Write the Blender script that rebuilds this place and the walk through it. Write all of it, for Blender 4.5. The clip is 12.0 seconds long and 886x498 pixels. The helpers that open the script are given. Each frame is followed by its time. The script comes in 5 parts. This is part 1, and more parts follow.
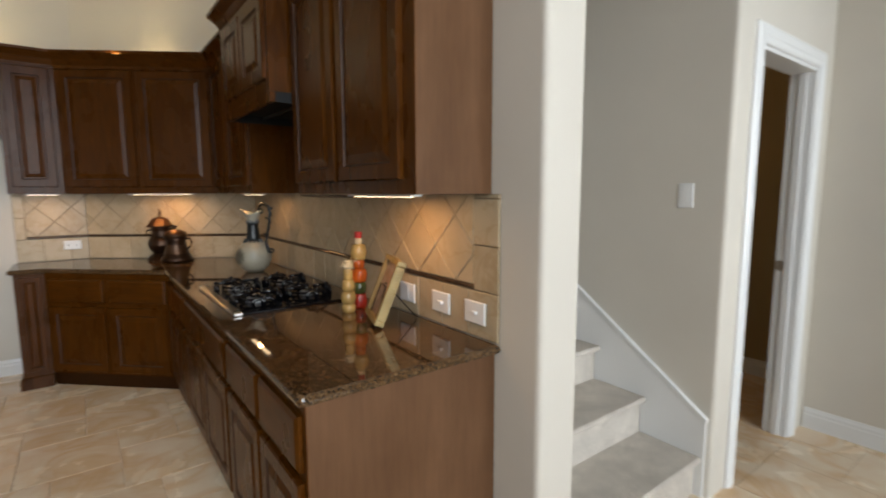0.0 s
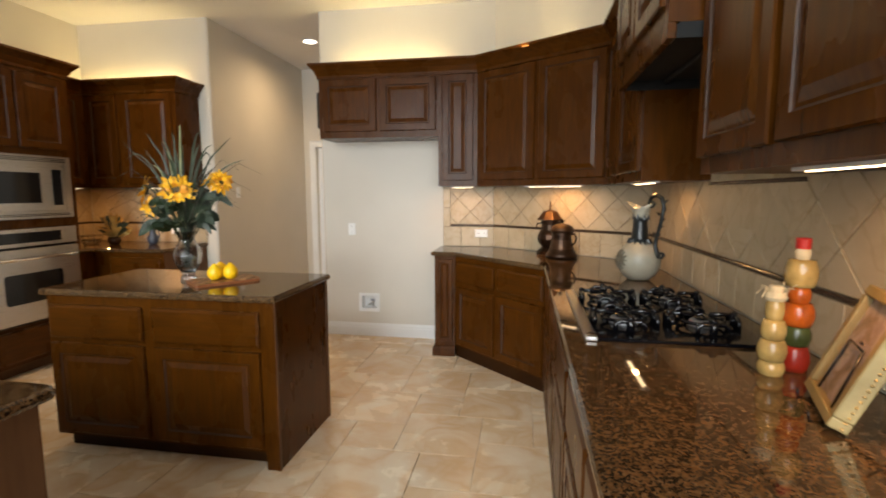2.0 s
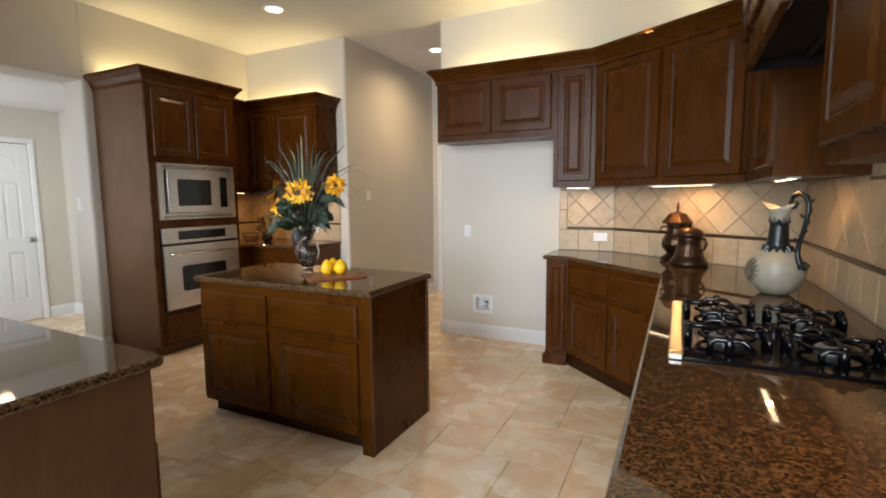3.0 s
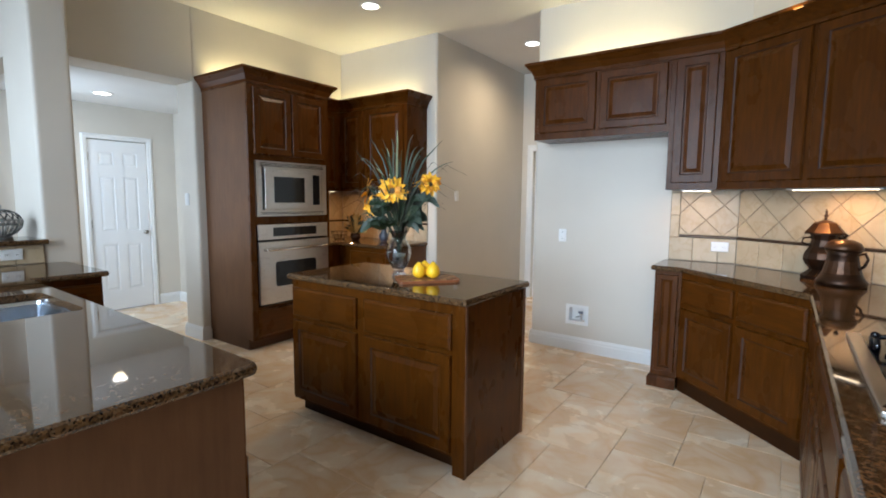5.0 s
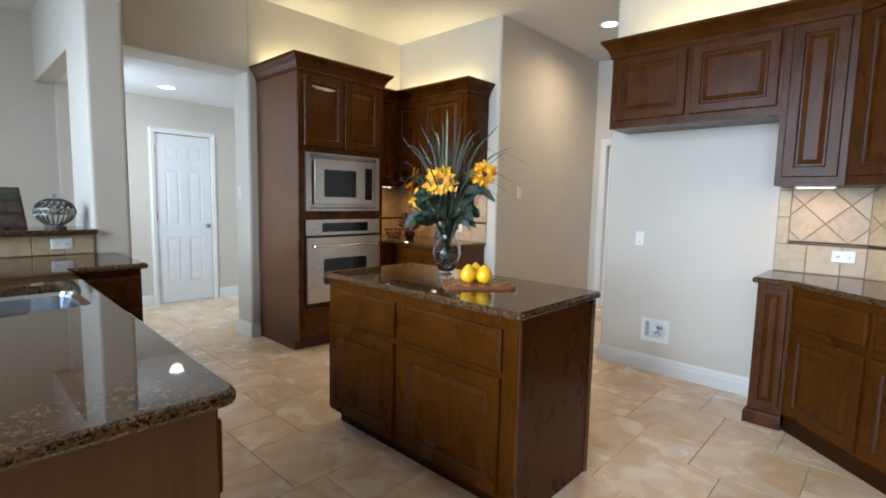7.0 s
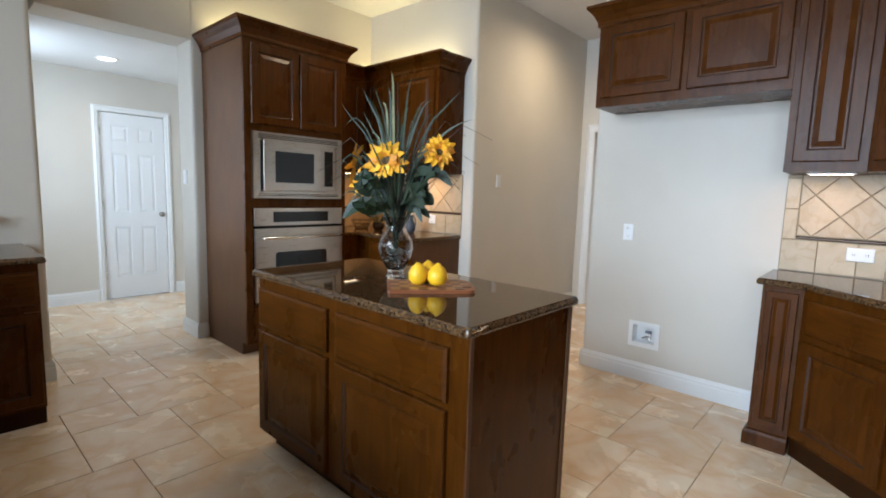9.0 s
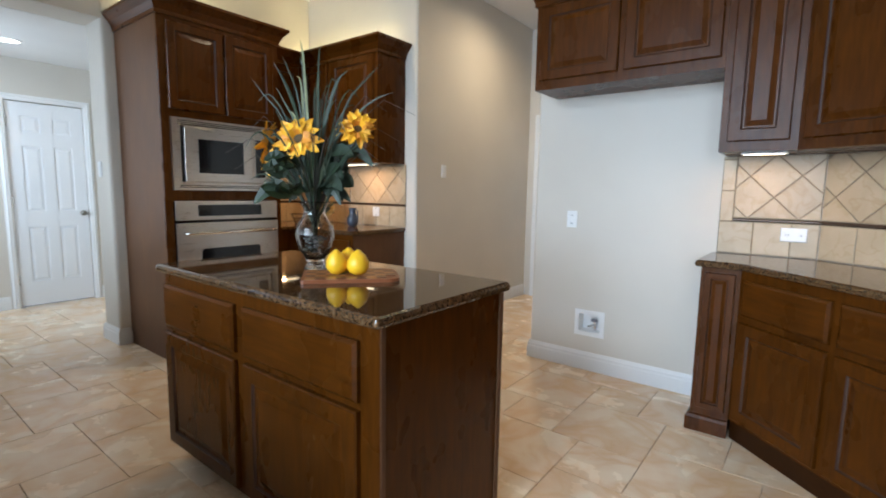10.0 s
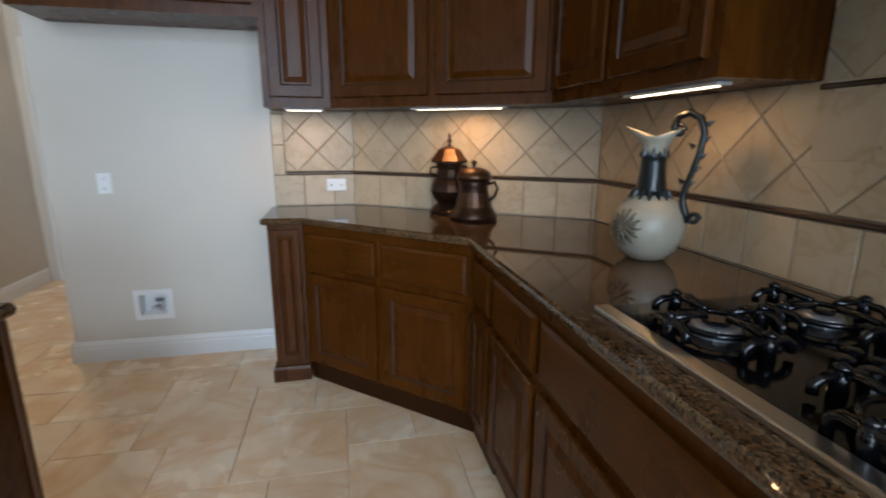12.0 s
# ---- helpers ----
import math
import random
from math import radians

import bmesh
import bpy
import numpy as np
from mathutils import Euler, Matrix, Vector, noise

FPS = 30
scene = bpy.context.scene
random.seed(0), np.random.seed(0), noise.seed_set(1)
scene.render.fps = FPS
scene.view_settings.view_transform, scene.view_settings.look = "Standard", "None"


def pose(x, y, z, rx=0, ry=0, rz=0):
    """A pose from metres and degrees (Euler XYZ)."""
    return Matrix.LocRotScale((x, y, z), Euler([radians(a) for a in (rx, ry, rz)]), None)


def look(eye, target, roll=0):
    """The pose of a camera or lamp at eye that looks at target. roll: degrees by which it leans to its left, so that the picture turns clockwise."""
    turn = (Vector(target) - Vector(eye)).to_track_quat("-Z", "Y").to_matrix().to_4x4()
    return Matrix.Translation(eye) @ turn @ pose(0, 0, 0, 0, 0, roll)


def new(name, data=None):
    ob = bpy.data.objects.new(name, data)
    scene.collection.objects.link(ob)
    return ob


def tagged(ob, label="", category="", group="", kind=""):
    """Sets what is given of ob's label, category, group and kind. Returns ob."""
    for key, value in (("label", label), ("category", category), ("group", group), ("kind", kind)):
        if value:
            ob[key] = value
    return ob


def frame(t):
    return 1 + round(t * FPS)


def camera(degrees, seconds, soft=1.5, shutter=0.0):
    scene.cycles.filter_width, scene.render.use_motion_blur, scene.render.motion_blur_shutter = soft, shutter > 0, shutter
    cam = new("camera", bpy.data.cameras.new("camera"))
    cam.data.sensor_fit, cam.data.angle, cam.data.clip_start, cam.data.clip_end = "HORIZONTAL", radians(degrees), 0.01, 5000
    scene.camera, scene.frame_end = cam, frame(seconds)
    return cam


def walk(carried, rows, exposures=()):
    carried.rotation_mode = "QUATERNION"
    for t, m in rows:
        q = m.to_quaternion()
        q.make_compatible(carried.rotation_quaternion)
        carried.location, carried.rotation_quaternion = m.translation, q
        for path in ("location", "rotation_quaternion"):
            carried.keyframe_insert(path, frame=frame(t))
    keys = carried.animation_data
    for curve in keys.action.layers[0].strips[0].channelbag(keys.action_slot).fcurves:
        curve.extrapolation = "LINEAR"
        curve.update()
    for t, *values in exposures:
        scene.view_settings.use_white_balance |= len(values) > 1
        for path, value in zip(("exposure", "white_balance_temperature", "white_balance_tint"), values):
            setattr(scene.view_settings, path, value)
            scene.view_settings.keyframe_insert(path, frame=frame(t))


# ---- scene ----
# ---- camera and walk ----
cam = camera(85.4, 12.0, 1.8, 0.3)
PATH = [
    (0, (1.270, 2.915, 1.476), (2.459, 4.505, 1.236), -0.2),
    (0.5, (1.412, 3.085, 1.452), (2.184, 4.915, 1.218), -0.1),
    (1, (1.487, 3.258, 1.417), (1.864, 5.210, 1.200), 0.3),
    (1.5, (1.565, 3.493, 1.408), (1.555, 5.480, 1.179), -0.1),
    (2, (1.571, 3.561, 1.404), (1.240, 5.520, 1.174), -0.1),
    (2.5, (1.717, 3.601, 1.411), (1.058, 5.476, 1.179), -0.4),
    (3, (1.799, 3.665, 1.388), (0.917, 5.448, 1.175), -0.5),
    (3.5, (1.830, 3.708, 1.382), (0.816, 5.420, 1.179), -0.1),
    (5.5, (1.499, 3.870, 1.381), (0.294, 5.452, 1.173), 0.6),
    (6, (1.462, 3.973, 1.364), (0.178, 5.492, 1.163), 0.7),
    (6.5, (1.433, 4.062, 1.335), (0.084, 5.527, 1.146), 0.8),
    (8.5, (1.283, 4.455, 1.339), (-0.082, 5.896, 1.098), 1.7),
    (9, (1.244, 4.593, 1.307), (-0.090, 6.063, 1.069), 1.8),
    (9.5, (1.270, 4.705, 1.286), (-0.043, 6.195, 1.048), 1.6),
    (10, (1.261, 4.801, 1.240), (0.049, 6.374, 1.000), 1.0),
    (10.5, (1.331, 4.823, 1.283), (0.322, 6.522, 0.974), 0.3),
    (11, (1.312, 4.935, 1.267), (0.654, 6.791, 0.918), 0.9),
    (11.5, (1.275, 4.965, 1.308), (1.122, 6.917, 0.903), 0.0),
    (12, (1.202, 5.000, 1.312), (1.609, 6.906, 0.863), 0.2),
]
LIGHTING = [(0, -0.85, 6700, 10), (0.5, -0.52, 6700, 10), (1.5, -0.30, 7150, 10), (2.5, -0.25, 6850, 10), (3.5, -0.25, 6100, 8), (5.5, -0.13, 5600, 6), (8.5, -0.12, 5600, 6), (10, -0.15, 5550, 6), (10.5, -0.25, 5450, 6), (11, -0.42, 5550, 6), (12, -0.62, 5550, 6)]
walk(cam, [(t, look(eye, target, roll)) for t, eye, target, roll in PATH], LIGHTING)

# ---- world, sun and lamps ----
CEIL, HIGH = 3.10, 5.30
world = bpy.data.worlds.new("world")
scene.world = world
world.use_nodes = True
wn = world.node_tree
sky = wn.nodes.new("ShaderNodeTexSky")
sky.sky_type, sky.sun_disc, sky.sun_elevation, sky.sun_rotation = "NISHITA", False, radians(48), radians(20)
wn.nodes["Background"].inputs["Strength"].default_value = 0.12
wn.links.new(sky.outputs["Color"], wn.nodes["Background"].inputs["Color"])
sun = new("sun", bpy.data.lights.new("sun", "SUN"))
sun.data.energy, sun.data.angle, sun.data.color = 2.5, radians(0.6), (1.0, 0.95, 0.88)
sun.matrix_world = look((2.7, 7.5, 9), (0, 0, 0))


def area(name, where, target, w, h, watts, colour):
    lamp = new(name, bpy.data.lights.new(name, "AREA"))
    lamp.data.shape, lamp.data.size, lamp.data.size_y, lamp.data.energy, lamp.data.color = "RECTANGLE", w, h, watts, colour
    lamp.matrix_world = look(where, target)
    return lamp


DAY = (0.82, 0.91, 1.0)
WARM = (1.0, 0.50, 0.17)
area("window_light_south", (0.0, -1.38, 1.85), (0.0, 5, 1.6), 4.5, 2.4, 150, DAY).data.spread = radians(105)
area("window_light_high", (-0.2, -1.38, 4.15), (0.0, 8.0, 0.6), 4.2, 1.5, 135, DAY).data.spread = radians(92)
area("window_light_west", (-4.98, 1.2, 1.65), (-3.0, 4.9, 1.5), 3.6, 2.2, 14, DAY).data.spread = radians(75)
area("window_light_hall", (-4.1, 5.15, 1.6), (-4.1, 6, 1.6), 1.0, 1.6, 17, DAY)
# fill lamp added to brighten the stairs and doorway wall; its source is assumed
area("window_light_entry", (3.85, -1.38, 1.35), (3.7, 4, 1.3), 1.3, 2.2, 50, DAY).data.spread = radians(70)

# ---- materials ----


def mat(name, rough=0.5, metal=0.0, spec=0.5):
    m = bpy.data.materials.new(name)
    m.use_nodes = True
    b = m.node_tree.nodes["Principled BSDF"]
    b.inputs["Roughness"].default_value, b.inputs["Metallic"].default_value = rough, metal
    b.inputs["Specular IOR Level"].default_value = spec
    return m, m.node_tree.nodes, m.node_tree.links, b


def coords(n, l, scale=(1, 1, 1), kind="Object", turn=(0, 0, 0)):
    c, m = n.new("ShaderNodeTexCoord"), n.new("ShaderNodeMapping")
    m.inputs["Scale"].default_value, m.inputs["Rotation"].default_value = scale, turn
    l.new(c.outputs[kind], m.inputs["Vector"])
    return m.outputs["Vector"]


def noise_tex(n, l, vec, scale, detail=4.0, rough=0.55, distort=0.0):
    t = n.new("ShaderNodeTexNoise")
    t.inputs["Scale"].default_value, t.inputs["Detail"].default_value = scale, detail
    t.inputs["Roughness"].default_value, t.inputs["Distortion"].default_value = rough, distort
    l.new(vec, t.inputs["Vector"])
    return t.outputs["Fac"]


def ramp(n, l, fac, stops):
    r = n.new("ShaderNodeValToRGB")
    while len(r.color_ramp.elements) < len(stops):
        r.color_ramp.elements.new(0.5)
    for e, (at, col) in zip(r.color_ramp.elements, stops):
        e.position, e.color = at, (*col, 1)
    l.new(fac, r.inputs["Fac"])
    return r.outputs["Color"]


def mixed(n, l, fac, a, b, mode="MIX"):
    m = n.new("ShaderNodeMix")
    m.data_type, m.blend_type = "RGBA", mode
    for value, socket in ((fac, m.inputs[0]), (a, m.inputs[6]), (b, m.inputs[7])):
        if isinstance(value, bpy.types.NodeSocket):
            l.new(value, socket)
        else:
            socket.default_value = value if isinstance(value, float) else (*value, 1)
    return m.outputs[2]


def bump(n, l, height, b, strength, distance=0.002):
    u = n.new("ShaderNodeBump")
    u.inputs["Strength"].default_value, u.inputs["Distance"].default_value = strength, distance
    l.new(height, u.inputs["Height"])
    l.new(u.outputs["Normal"], b.inputs["Normal"])


def varied(n, l, low, high):
    """A grey that differs from piece to piece."""
    o, r = n.new("ShaderNodeObjectInfo"), n.new("ShaderNodeMapRange")
    l.new(o.outputs["Random"], r.inputs["Value"])
    r.inputs["To Min"].default_value, r.inputs["To Max"].default_value = low, high
    return r.outputs["Result"]


def to_rough(n, l, fac, b, low, high):
    r = n.new("ShaderNodeMapRange")
    l.new(fac, r.inputs["Value"])
    r.inputs["To Min"].default_value, r.inputs["To Max"].default_value = low, high
    l.new(r.outputs["Result"], b.inputs["Roughness"])


def paint(name, colour, rough=0.75, grain=0.35):
    m, n, l, b = mat(name, rough)
    v = coords(n, l)
    big = noise_tex(n, l, v, 1.3, 3)
    fine = noise_tex(n, l, v, 160, 3)
    dark = tuple(c * 0.93 for c in colour)
    l.new(ramp(n, l, big, [(0.3, dark), (0.7, colour)]), b.inputs["Base Color"])
    bump(n, l, fine, b, grain, 0.001)
    return m


def wood(name, dark, light, rough=0.32, along="z"):
    m, n, l, b = mat(name, rough)
    s = {"z": (9, 9, 1.0), "x": (1.0, 9, 9), "y": (9, 1.0, 9)}[along]
    v = coords(n, l, s)
    grain = noise_tex(n, l, v, 5, 6, 0.6, 0.15)
    blotch = noise_tex(n, l, coords(n, l, (1, 1, 0.6)), 5.0, 3, 0.55, 0.1)
    c = ramp(n, l, grain, [(0.25, dark), (0.75, light)])
    c2 = ramp(n, l, blotch, [(0.3, (0.80, 0.77, 0.74)), (0.7, (1.08, 1.07, 1.05))])
    l.new(mixed(n, l, 1.0, c, c2, "MULTIPLY"), b.inputs["Base Color"])
    pores = noise_tex(n, l, coords(n, l, tuple(q * 6 for q in s)), 12, 3)
    to_rough(n, l, blotch, b, rough - 0.06, rough + 0.12)
    bump(n, l, pores, b, 0.04, 0.0004)
    b.inputs["Specular IOR Level"].default_value = 0.15
    return m


def metal(name, colour, rough, brushed=True, along=(1, 1, 60)):
    m, n, l, b = mat(name, rough, 1.0)
    b.inputs["Base Color"].default_value = (*colour, 1)
    if brushed:
        f = noise_tex(n, l, coords(n, l, along), 8, 4)
        to_rough(n, l, f, b, rough * 0.9, rough * 1.12)
        bump(n, l, f, b, 0.012, 0.0003)
    return m


def plain(name, colour, rough=0.5, metallic=0.0, spots=0.06):
    m, n, l, b = mat(name, rough, metallic)
    f = noise_tex(n, l, coords(n, l), 14, 4)
    l.new(ramp(n, l, f, [(0.3, tuple(c * (1 - spots) for c in colour)), (0.7, tuple(min(1, c * (1 + spots)) for c in colour))]), b.inputs["Base Color"])
    return m


def glow(name, colour, strength):
    m, n, l, b = mat(name)
    b.inputs["Base Color"].default_value = (0.9, 0.9, 0.9, 1)
    b.inputs["Emission Color"].default_value, b.inputs["Emission Strength"].default_value = (*colour, 1), strength
    return m


def granite():
    m, n, l, b = mat("granite_polished", 0.035)
    v = coords(n, l)
    vor = n.new("ShaderNodeTexVoronoi")
    vor.inputs["Scale"].default_value = 190
    warp = n.new("ShaderNodeVectorMath")
    warp.operation = "ADD"
    t = n.new("ShaderNodeTexNoise")
    t.inputs["Scale"].default_value = 26
    l.new(v, t.inputs["Vector"])
    sc = n.new("ShaderNodeVectorMath")
    sc.operation = "SCALE"
    sc.inputs["Scale"].default_value = 0.014
    l.new(t.outputs["Color"], sc.inputs[0])
    l.new(v, warp.inputs[0])
    l.new(sc.outputs[0], warp.inputs[1])
    l.new(warp.outputs[0], vor.inputs["Vector"])
    sep = n.new("ShaderNodeSeparateColor")
    l.new(vor.outputs["Color"], sep.inputs[0])
    c = ramp(n, l, sep.outputs[0], [(0.0, (0.016, 0.010, 0.007)), (0.24, (0.048, 0.026, 0.012)), (0.5, (0.098, 0.053, 0.022)), (0.75, (0.125, 0.071, 0.031)), (1.0, (0.132, 0.088, 0.050))])
    patch = noise_tex(n, l, v, 48, 6, 0.7, 0.3)
    c2 = ramp(n, l, patch, [(0.36, (0.52, 0.50, 0.48)), (0.62, (1.18, 1.10, 1.0))])
    l.new(mixed(n, l, 1.0, c, c2, "MULTIPLY"), b.inputs["Base Color"])
    b.inputs["Specular IOR Level"].default_value = 0.6
    return m


def stone_tile(name, colours, scale, rough, veins, each=0.1, kind="Object", bumpy=0.3, soft=0.05, twist=1.4):
    m, n, l, b = mat(name, rough)
    geo = coords(n, l, (1, 1, 1), kind)
    off = n.new("ShaderNodeVectorMath")
    off.operation = "ADD"
    info = n.new("ShaderNodeObjectInfo")
    mul = n.new("ShaderNodeVectorMath")
    mul.operation = "SCALE"
    mul.inputs[0].default_value = (17, 29, 11)
    l.new(info.outputs["Random"], mul.inputs["Scale"])
    l.new(geo, off.inputs[0])
    l.new(mul.outputs[0], off.inputs[1])
    v = off.outputs[0]
    cloud = noise_tex(n, l, v, scale, 6, 0.55, twist)
    c = ramp(n, l, cloud, [(0.25 + 0.5 * i / (len(colours) - 1), col) for i, col in enumerate(colours)])
    vein = noise_tex(n, l, v, scale * 0.9, 3, 0.5, twist * 1.6)
    c3 = ramp(n, l, vein, [(0.49 - soft, (1, 1, 1)), (0.5, veins), (0.5 + soft, (1, 1, 1))])
    c = mixed(n, l, 0.7, c, mixed(n, l, 1.0, c, c3, "MULTIPLY"))
    g = varied(n, l, 1 - each, 1 + each)
    tone = n.new("ShaderNodeCombineColor")
    for k in range(3):
        l.new(g, tone.inputs[k])
    l.new(mixed(n, l, 1.0, c, tone.outputs[0], "MULTIPLY"), b.inputs["Base Color"])
    fine = noise_tex(n, l, v, 45, 5)
    to_rough(n, l, cloud, b, rough - 0.06, rough + 0.1)
    bump(n, l, fine, b, bumpy, 0.0015)
    return m


WALL = paint("wall_paint_beige", (0.64, 0.595, 0.52), 0.7)
WHITE_WALL = paint("ceiling_paint_white", (0.78, 0.77, 0.75), 0.8, 0.6)
# far room walls: the dim warm light in there is put into the tan
WARM_LIT_WALL = paint("far_room_wall_warm_lit", (0.36, 0.26, 0.13), 0.8)
TRIM = paint("trim_paint_white", (0.80, 0.80, 0.79), 0.35, 0.05)
DOOR_WHITE = paint("door_paint_white", (0.80, 0.81, 0.82), 0.35, 0.05)
CHERRY = wood("wood_cherry_stained", (0.043, 0.0128, 0.0010), (0.100, 0.0310, 0.0024), 0.25)
# plain side panels; the daylight on them is painted in as a lighter tone
CHERRY_DAYLIT = wood("wood_cherry_side_daylit", (0.112, 0.055, 0.027), (0.142, 0.072, 0.036), 0.42)
GLAZE = plain("wood_glaze_brown", (0.038, 0.0115, 0.0020), 0.55, 0, 0.3)
CHERRY_H = wood("wood_cherry_rail", (0.043, 0.0128, 0.0010), (0.100, 0.0310, 0.0024), 0.25, "x")
# cherry of the toe kicks, darkened to paint in the shade of their recess
TOE_SHADE = wood("wood_cherry_toe_shade", (0.020, 0.0065, 0.0012), (0.036, 0.0115, 0.0020), 0.4, "x")
GRANITE = granite()
SPLASH = stone_tile("tile_tumbled_travertine", [(0.41, 0.325, 0.205), (0.47, 0.375, 0.245), (0.53, 0.435, 0.30)], 6, 0.42, (0.86, 0.80, 0.70), 0.08, soft=0.03, twist=0.5)
GROUT = plain("grout_tan", (0.24, 0.18, 0.115), 0.9)
FLOOR_TILE = stone_tile("tile_floor_travertine", [(0.73, 0.545, 0.365), (0.80, 0.63, 0.45), (0.84, 0.71, 0.54), (0.87, 0.77, 0.62)], 3.4, 0.24, (0.86, 0.69, 0.49), 0.025, bumpy=0.05, soft=0.12, twist=0.45)
FLOOR_GROUT = plain("grout_floor", (0.80, 0.66, 0.50), 0.85)
LINER = plain("liner_bronze", (0.075, 0.045, 0.028), 0.25, 0.35, 0.3)
STEEL = metal("steel_brushed", (0.62, 0.60, 0.57), 0.28)
CHROME = metal("chrome", (0.78, 0.78, 0.78), 0.1, False)
BLACK_GLASS = plain("glass_black", (0.006, 0.006, 0.007), 0.08)
COOK_GLASS, _n, _l, _b = mat("glass_cooktop_black", 0.10, 0.0, 0.22)
_b.inputs["Base Color"].default_value = (0.003, 0.003, 0.004, 1)
BLACK_IRON = plain("iron_black", (0.003, 0.003, 0.004), 0.16)
CARPET, _n, _l, _b = mat("carpet_beige", 0.95)
_v = coords(_n, _l)
_f = noise_tex(_n, _l, _v, 260, 3)
_l.new(mixed(_n, _l, 1.0, ramp(_n, _l, _f, [(0.3, (0.42, 0.37, 0.31)), (0.7, (0.86, 0.79, 0.70))]), ramp(_n, _l, noise_tex(_n, _l, _v, 9, 3), [(0.3, (0.85, 0.85, 0.85)), (0.7, (1.08, 1.08, 1.08))]), "MULTIPLY"), _b.inputs["Base Color"])
bump(_n, _l, _f, _b, 1.0, 0.006)
PLASTIC = plain("plastic_white", (0.80, 0.80, 0.79), 0.35, 0.0, 0.02)
LAMP_WARM = glow("lamp_glow_warm", (1.0, 0.72, 0.42), 9)
LAMP_DOWN = glow("downlight_glow", (1.0, 0.90, 0.76), 9)

# ---- mesh helpers ----


def part(name, bm, material, parent=None, label="", smooth=False):
    bmesh.ops.recalc_face_normals(bm, faces=bm.faces)
    me = bpy.data.meshes.new(name)
    bm.to_mesh(me)
    bm.free()
    for m in material if isinstance(material, (list, tuple)) else (material,):
        me.materials.append(m)
    if smooth:
        me.shade_smooth()
    ob = new(name, me)
    ob.parent = parent
    return tagged(ob, label)


def thing(name, label, category, m=None, group=""):
    ob = new(name)
    ob.empty_display_size = 0.1
    if m is not None:
        ob.matrix_basis = m
    return tagged(ob, label, category, group)


def box(bm, x0, y0, z0, x1, y1, z1, bevel=0.0):
    vs = [bm.verts.new((x, y, z)) for x in (x0, x1) for y in (y0, y1) for z in (z0, z1)]
    fs = [bm.faces.new([vs[i] for i in q]) for q in ((0, 1, 3, 2), (4, 6, 7, 5), (0, 4, 5, 1), (2, 3, 7, 6), (0, 2, 6, 4), (1, 5, 7, 3))]
    if bevel:
        bmesh.ops.bevel(bm, geom=list({e for f in fs for e in f.edges}), offset=bevel, segments=2, affect="EDGES", profile=0.5)
    return bm


def boxes(*rows, bevel=0.0):
    bm = bmesh.new()
    for r in rows:
        box(bm, *r, bevel=bevel)
    return bm


def offset(poly, d, closed=True):
    """The outline poly, moved by d to its right (outwards for an anticlockwise one)."""
    n, out = len(poly), []
    for i, p in enumerate(poly):
        p = Vector(p)
        a = Vector(poly[i - 1]) if (closed or i) else None
        b = Vector(poly[(i + 1) % n]) if (closed or i < n - 1) else None
        ds = [(q - r).normalized() for q, r in ((p, a), (b, p)) if q is not None and r is not None]
        ns = [Vector((q.y, -q.x)) for q in ds]
        if len(ns) == 1:
            out.append(p + ns[0] * d)
        else:
            m = ns[0] + ns[1]
            out.append(p + m * (d / max(0.2, m.dot(ns[0]))))
    return out


def rounded(poly, radii, steps=5):
    """The outline with its corners rounded."""
    out, n = [], len(poly)
    for i, p in enumerate(poly):
        r = radii[i] if isinstance(radii, (list, tuple)) else radii
        p, a, b = Vector(p), Vector(poly[i - 1]), Vector(poly[(i + 1) % n])
        if not r:
            out.append(p)
            continue
        u, v = (a - p).normalized() * r, (b - p).normalized() * r
        for k in range(steps + 1):
            s = k / steps
            out.append((p + u) * (1 - s) ** 2 + p * 2 * s * (1 - s) + (p + v) * s * s)
    return out


def loft(bm, rings, caps=True):
    """Skins closed rings of equal length."""
    vs = [[bm.verts.new(p) for p in r] for r in rings]
    for a, b in zip(vs, vs[1:]):
        for i in range(len(a)):
            j = (i + 1) % len(a)
            bm.faces.new((a[i], a[j], b[j], b[i]))
    if caps:
        bm.faces.new(list(reversed(vs[0])))
        bm.faces.new(vs[-1])
    return bm


def prism(poly, z0, z1, bm=None):
    return loft(bm or bmesh.new(), [[(p[0], p[1], z) for p in poly] for z in (z0, z1)])


def sweep(path, profile, closed=False, bm=None):
    """Runs a profile of (outwards, up) points, a closed outline, along a path of (x, y)."""
    bm = bm or bmesh.new()
    n, cols = len(path), []
    lines = [offset(path, o, closed) for o, _ in profile]
    rings = [[(lines[k][i][0], lines[k][i][1], profile[k][1]) for k in range(len(profile))] for i in range(n)]
    if closed:
        vs = [[bm.verts.new(p) for p in r] for r in rings]
        for i in range(n):
            a, b = vs[i], vs[(i + 1) % n]
            for k in range(len(profile)):
                j = (k + 1) % len(profile)
                bm.faces.new((a[k], a[j], b[j], b[k]))
        return bm
    return loft(bm, rings)


def lathe(profile, steps=28, bm=None, at=(0, 0, 0)):
    """A turned body from (radius, height) points."""
    bm = bm or bmesh.new()
    rings = []
    for r, z in profile:
        rings.append([(at[0] + max(r, 1e-4) * math.cos(2 * math.pi * k / steps), at[1] + max(r, 1e-4) * math.sin(2 * math.pi * k / steps), at[2] + z) for k in range(steps)])
    return loft(bm, rings)


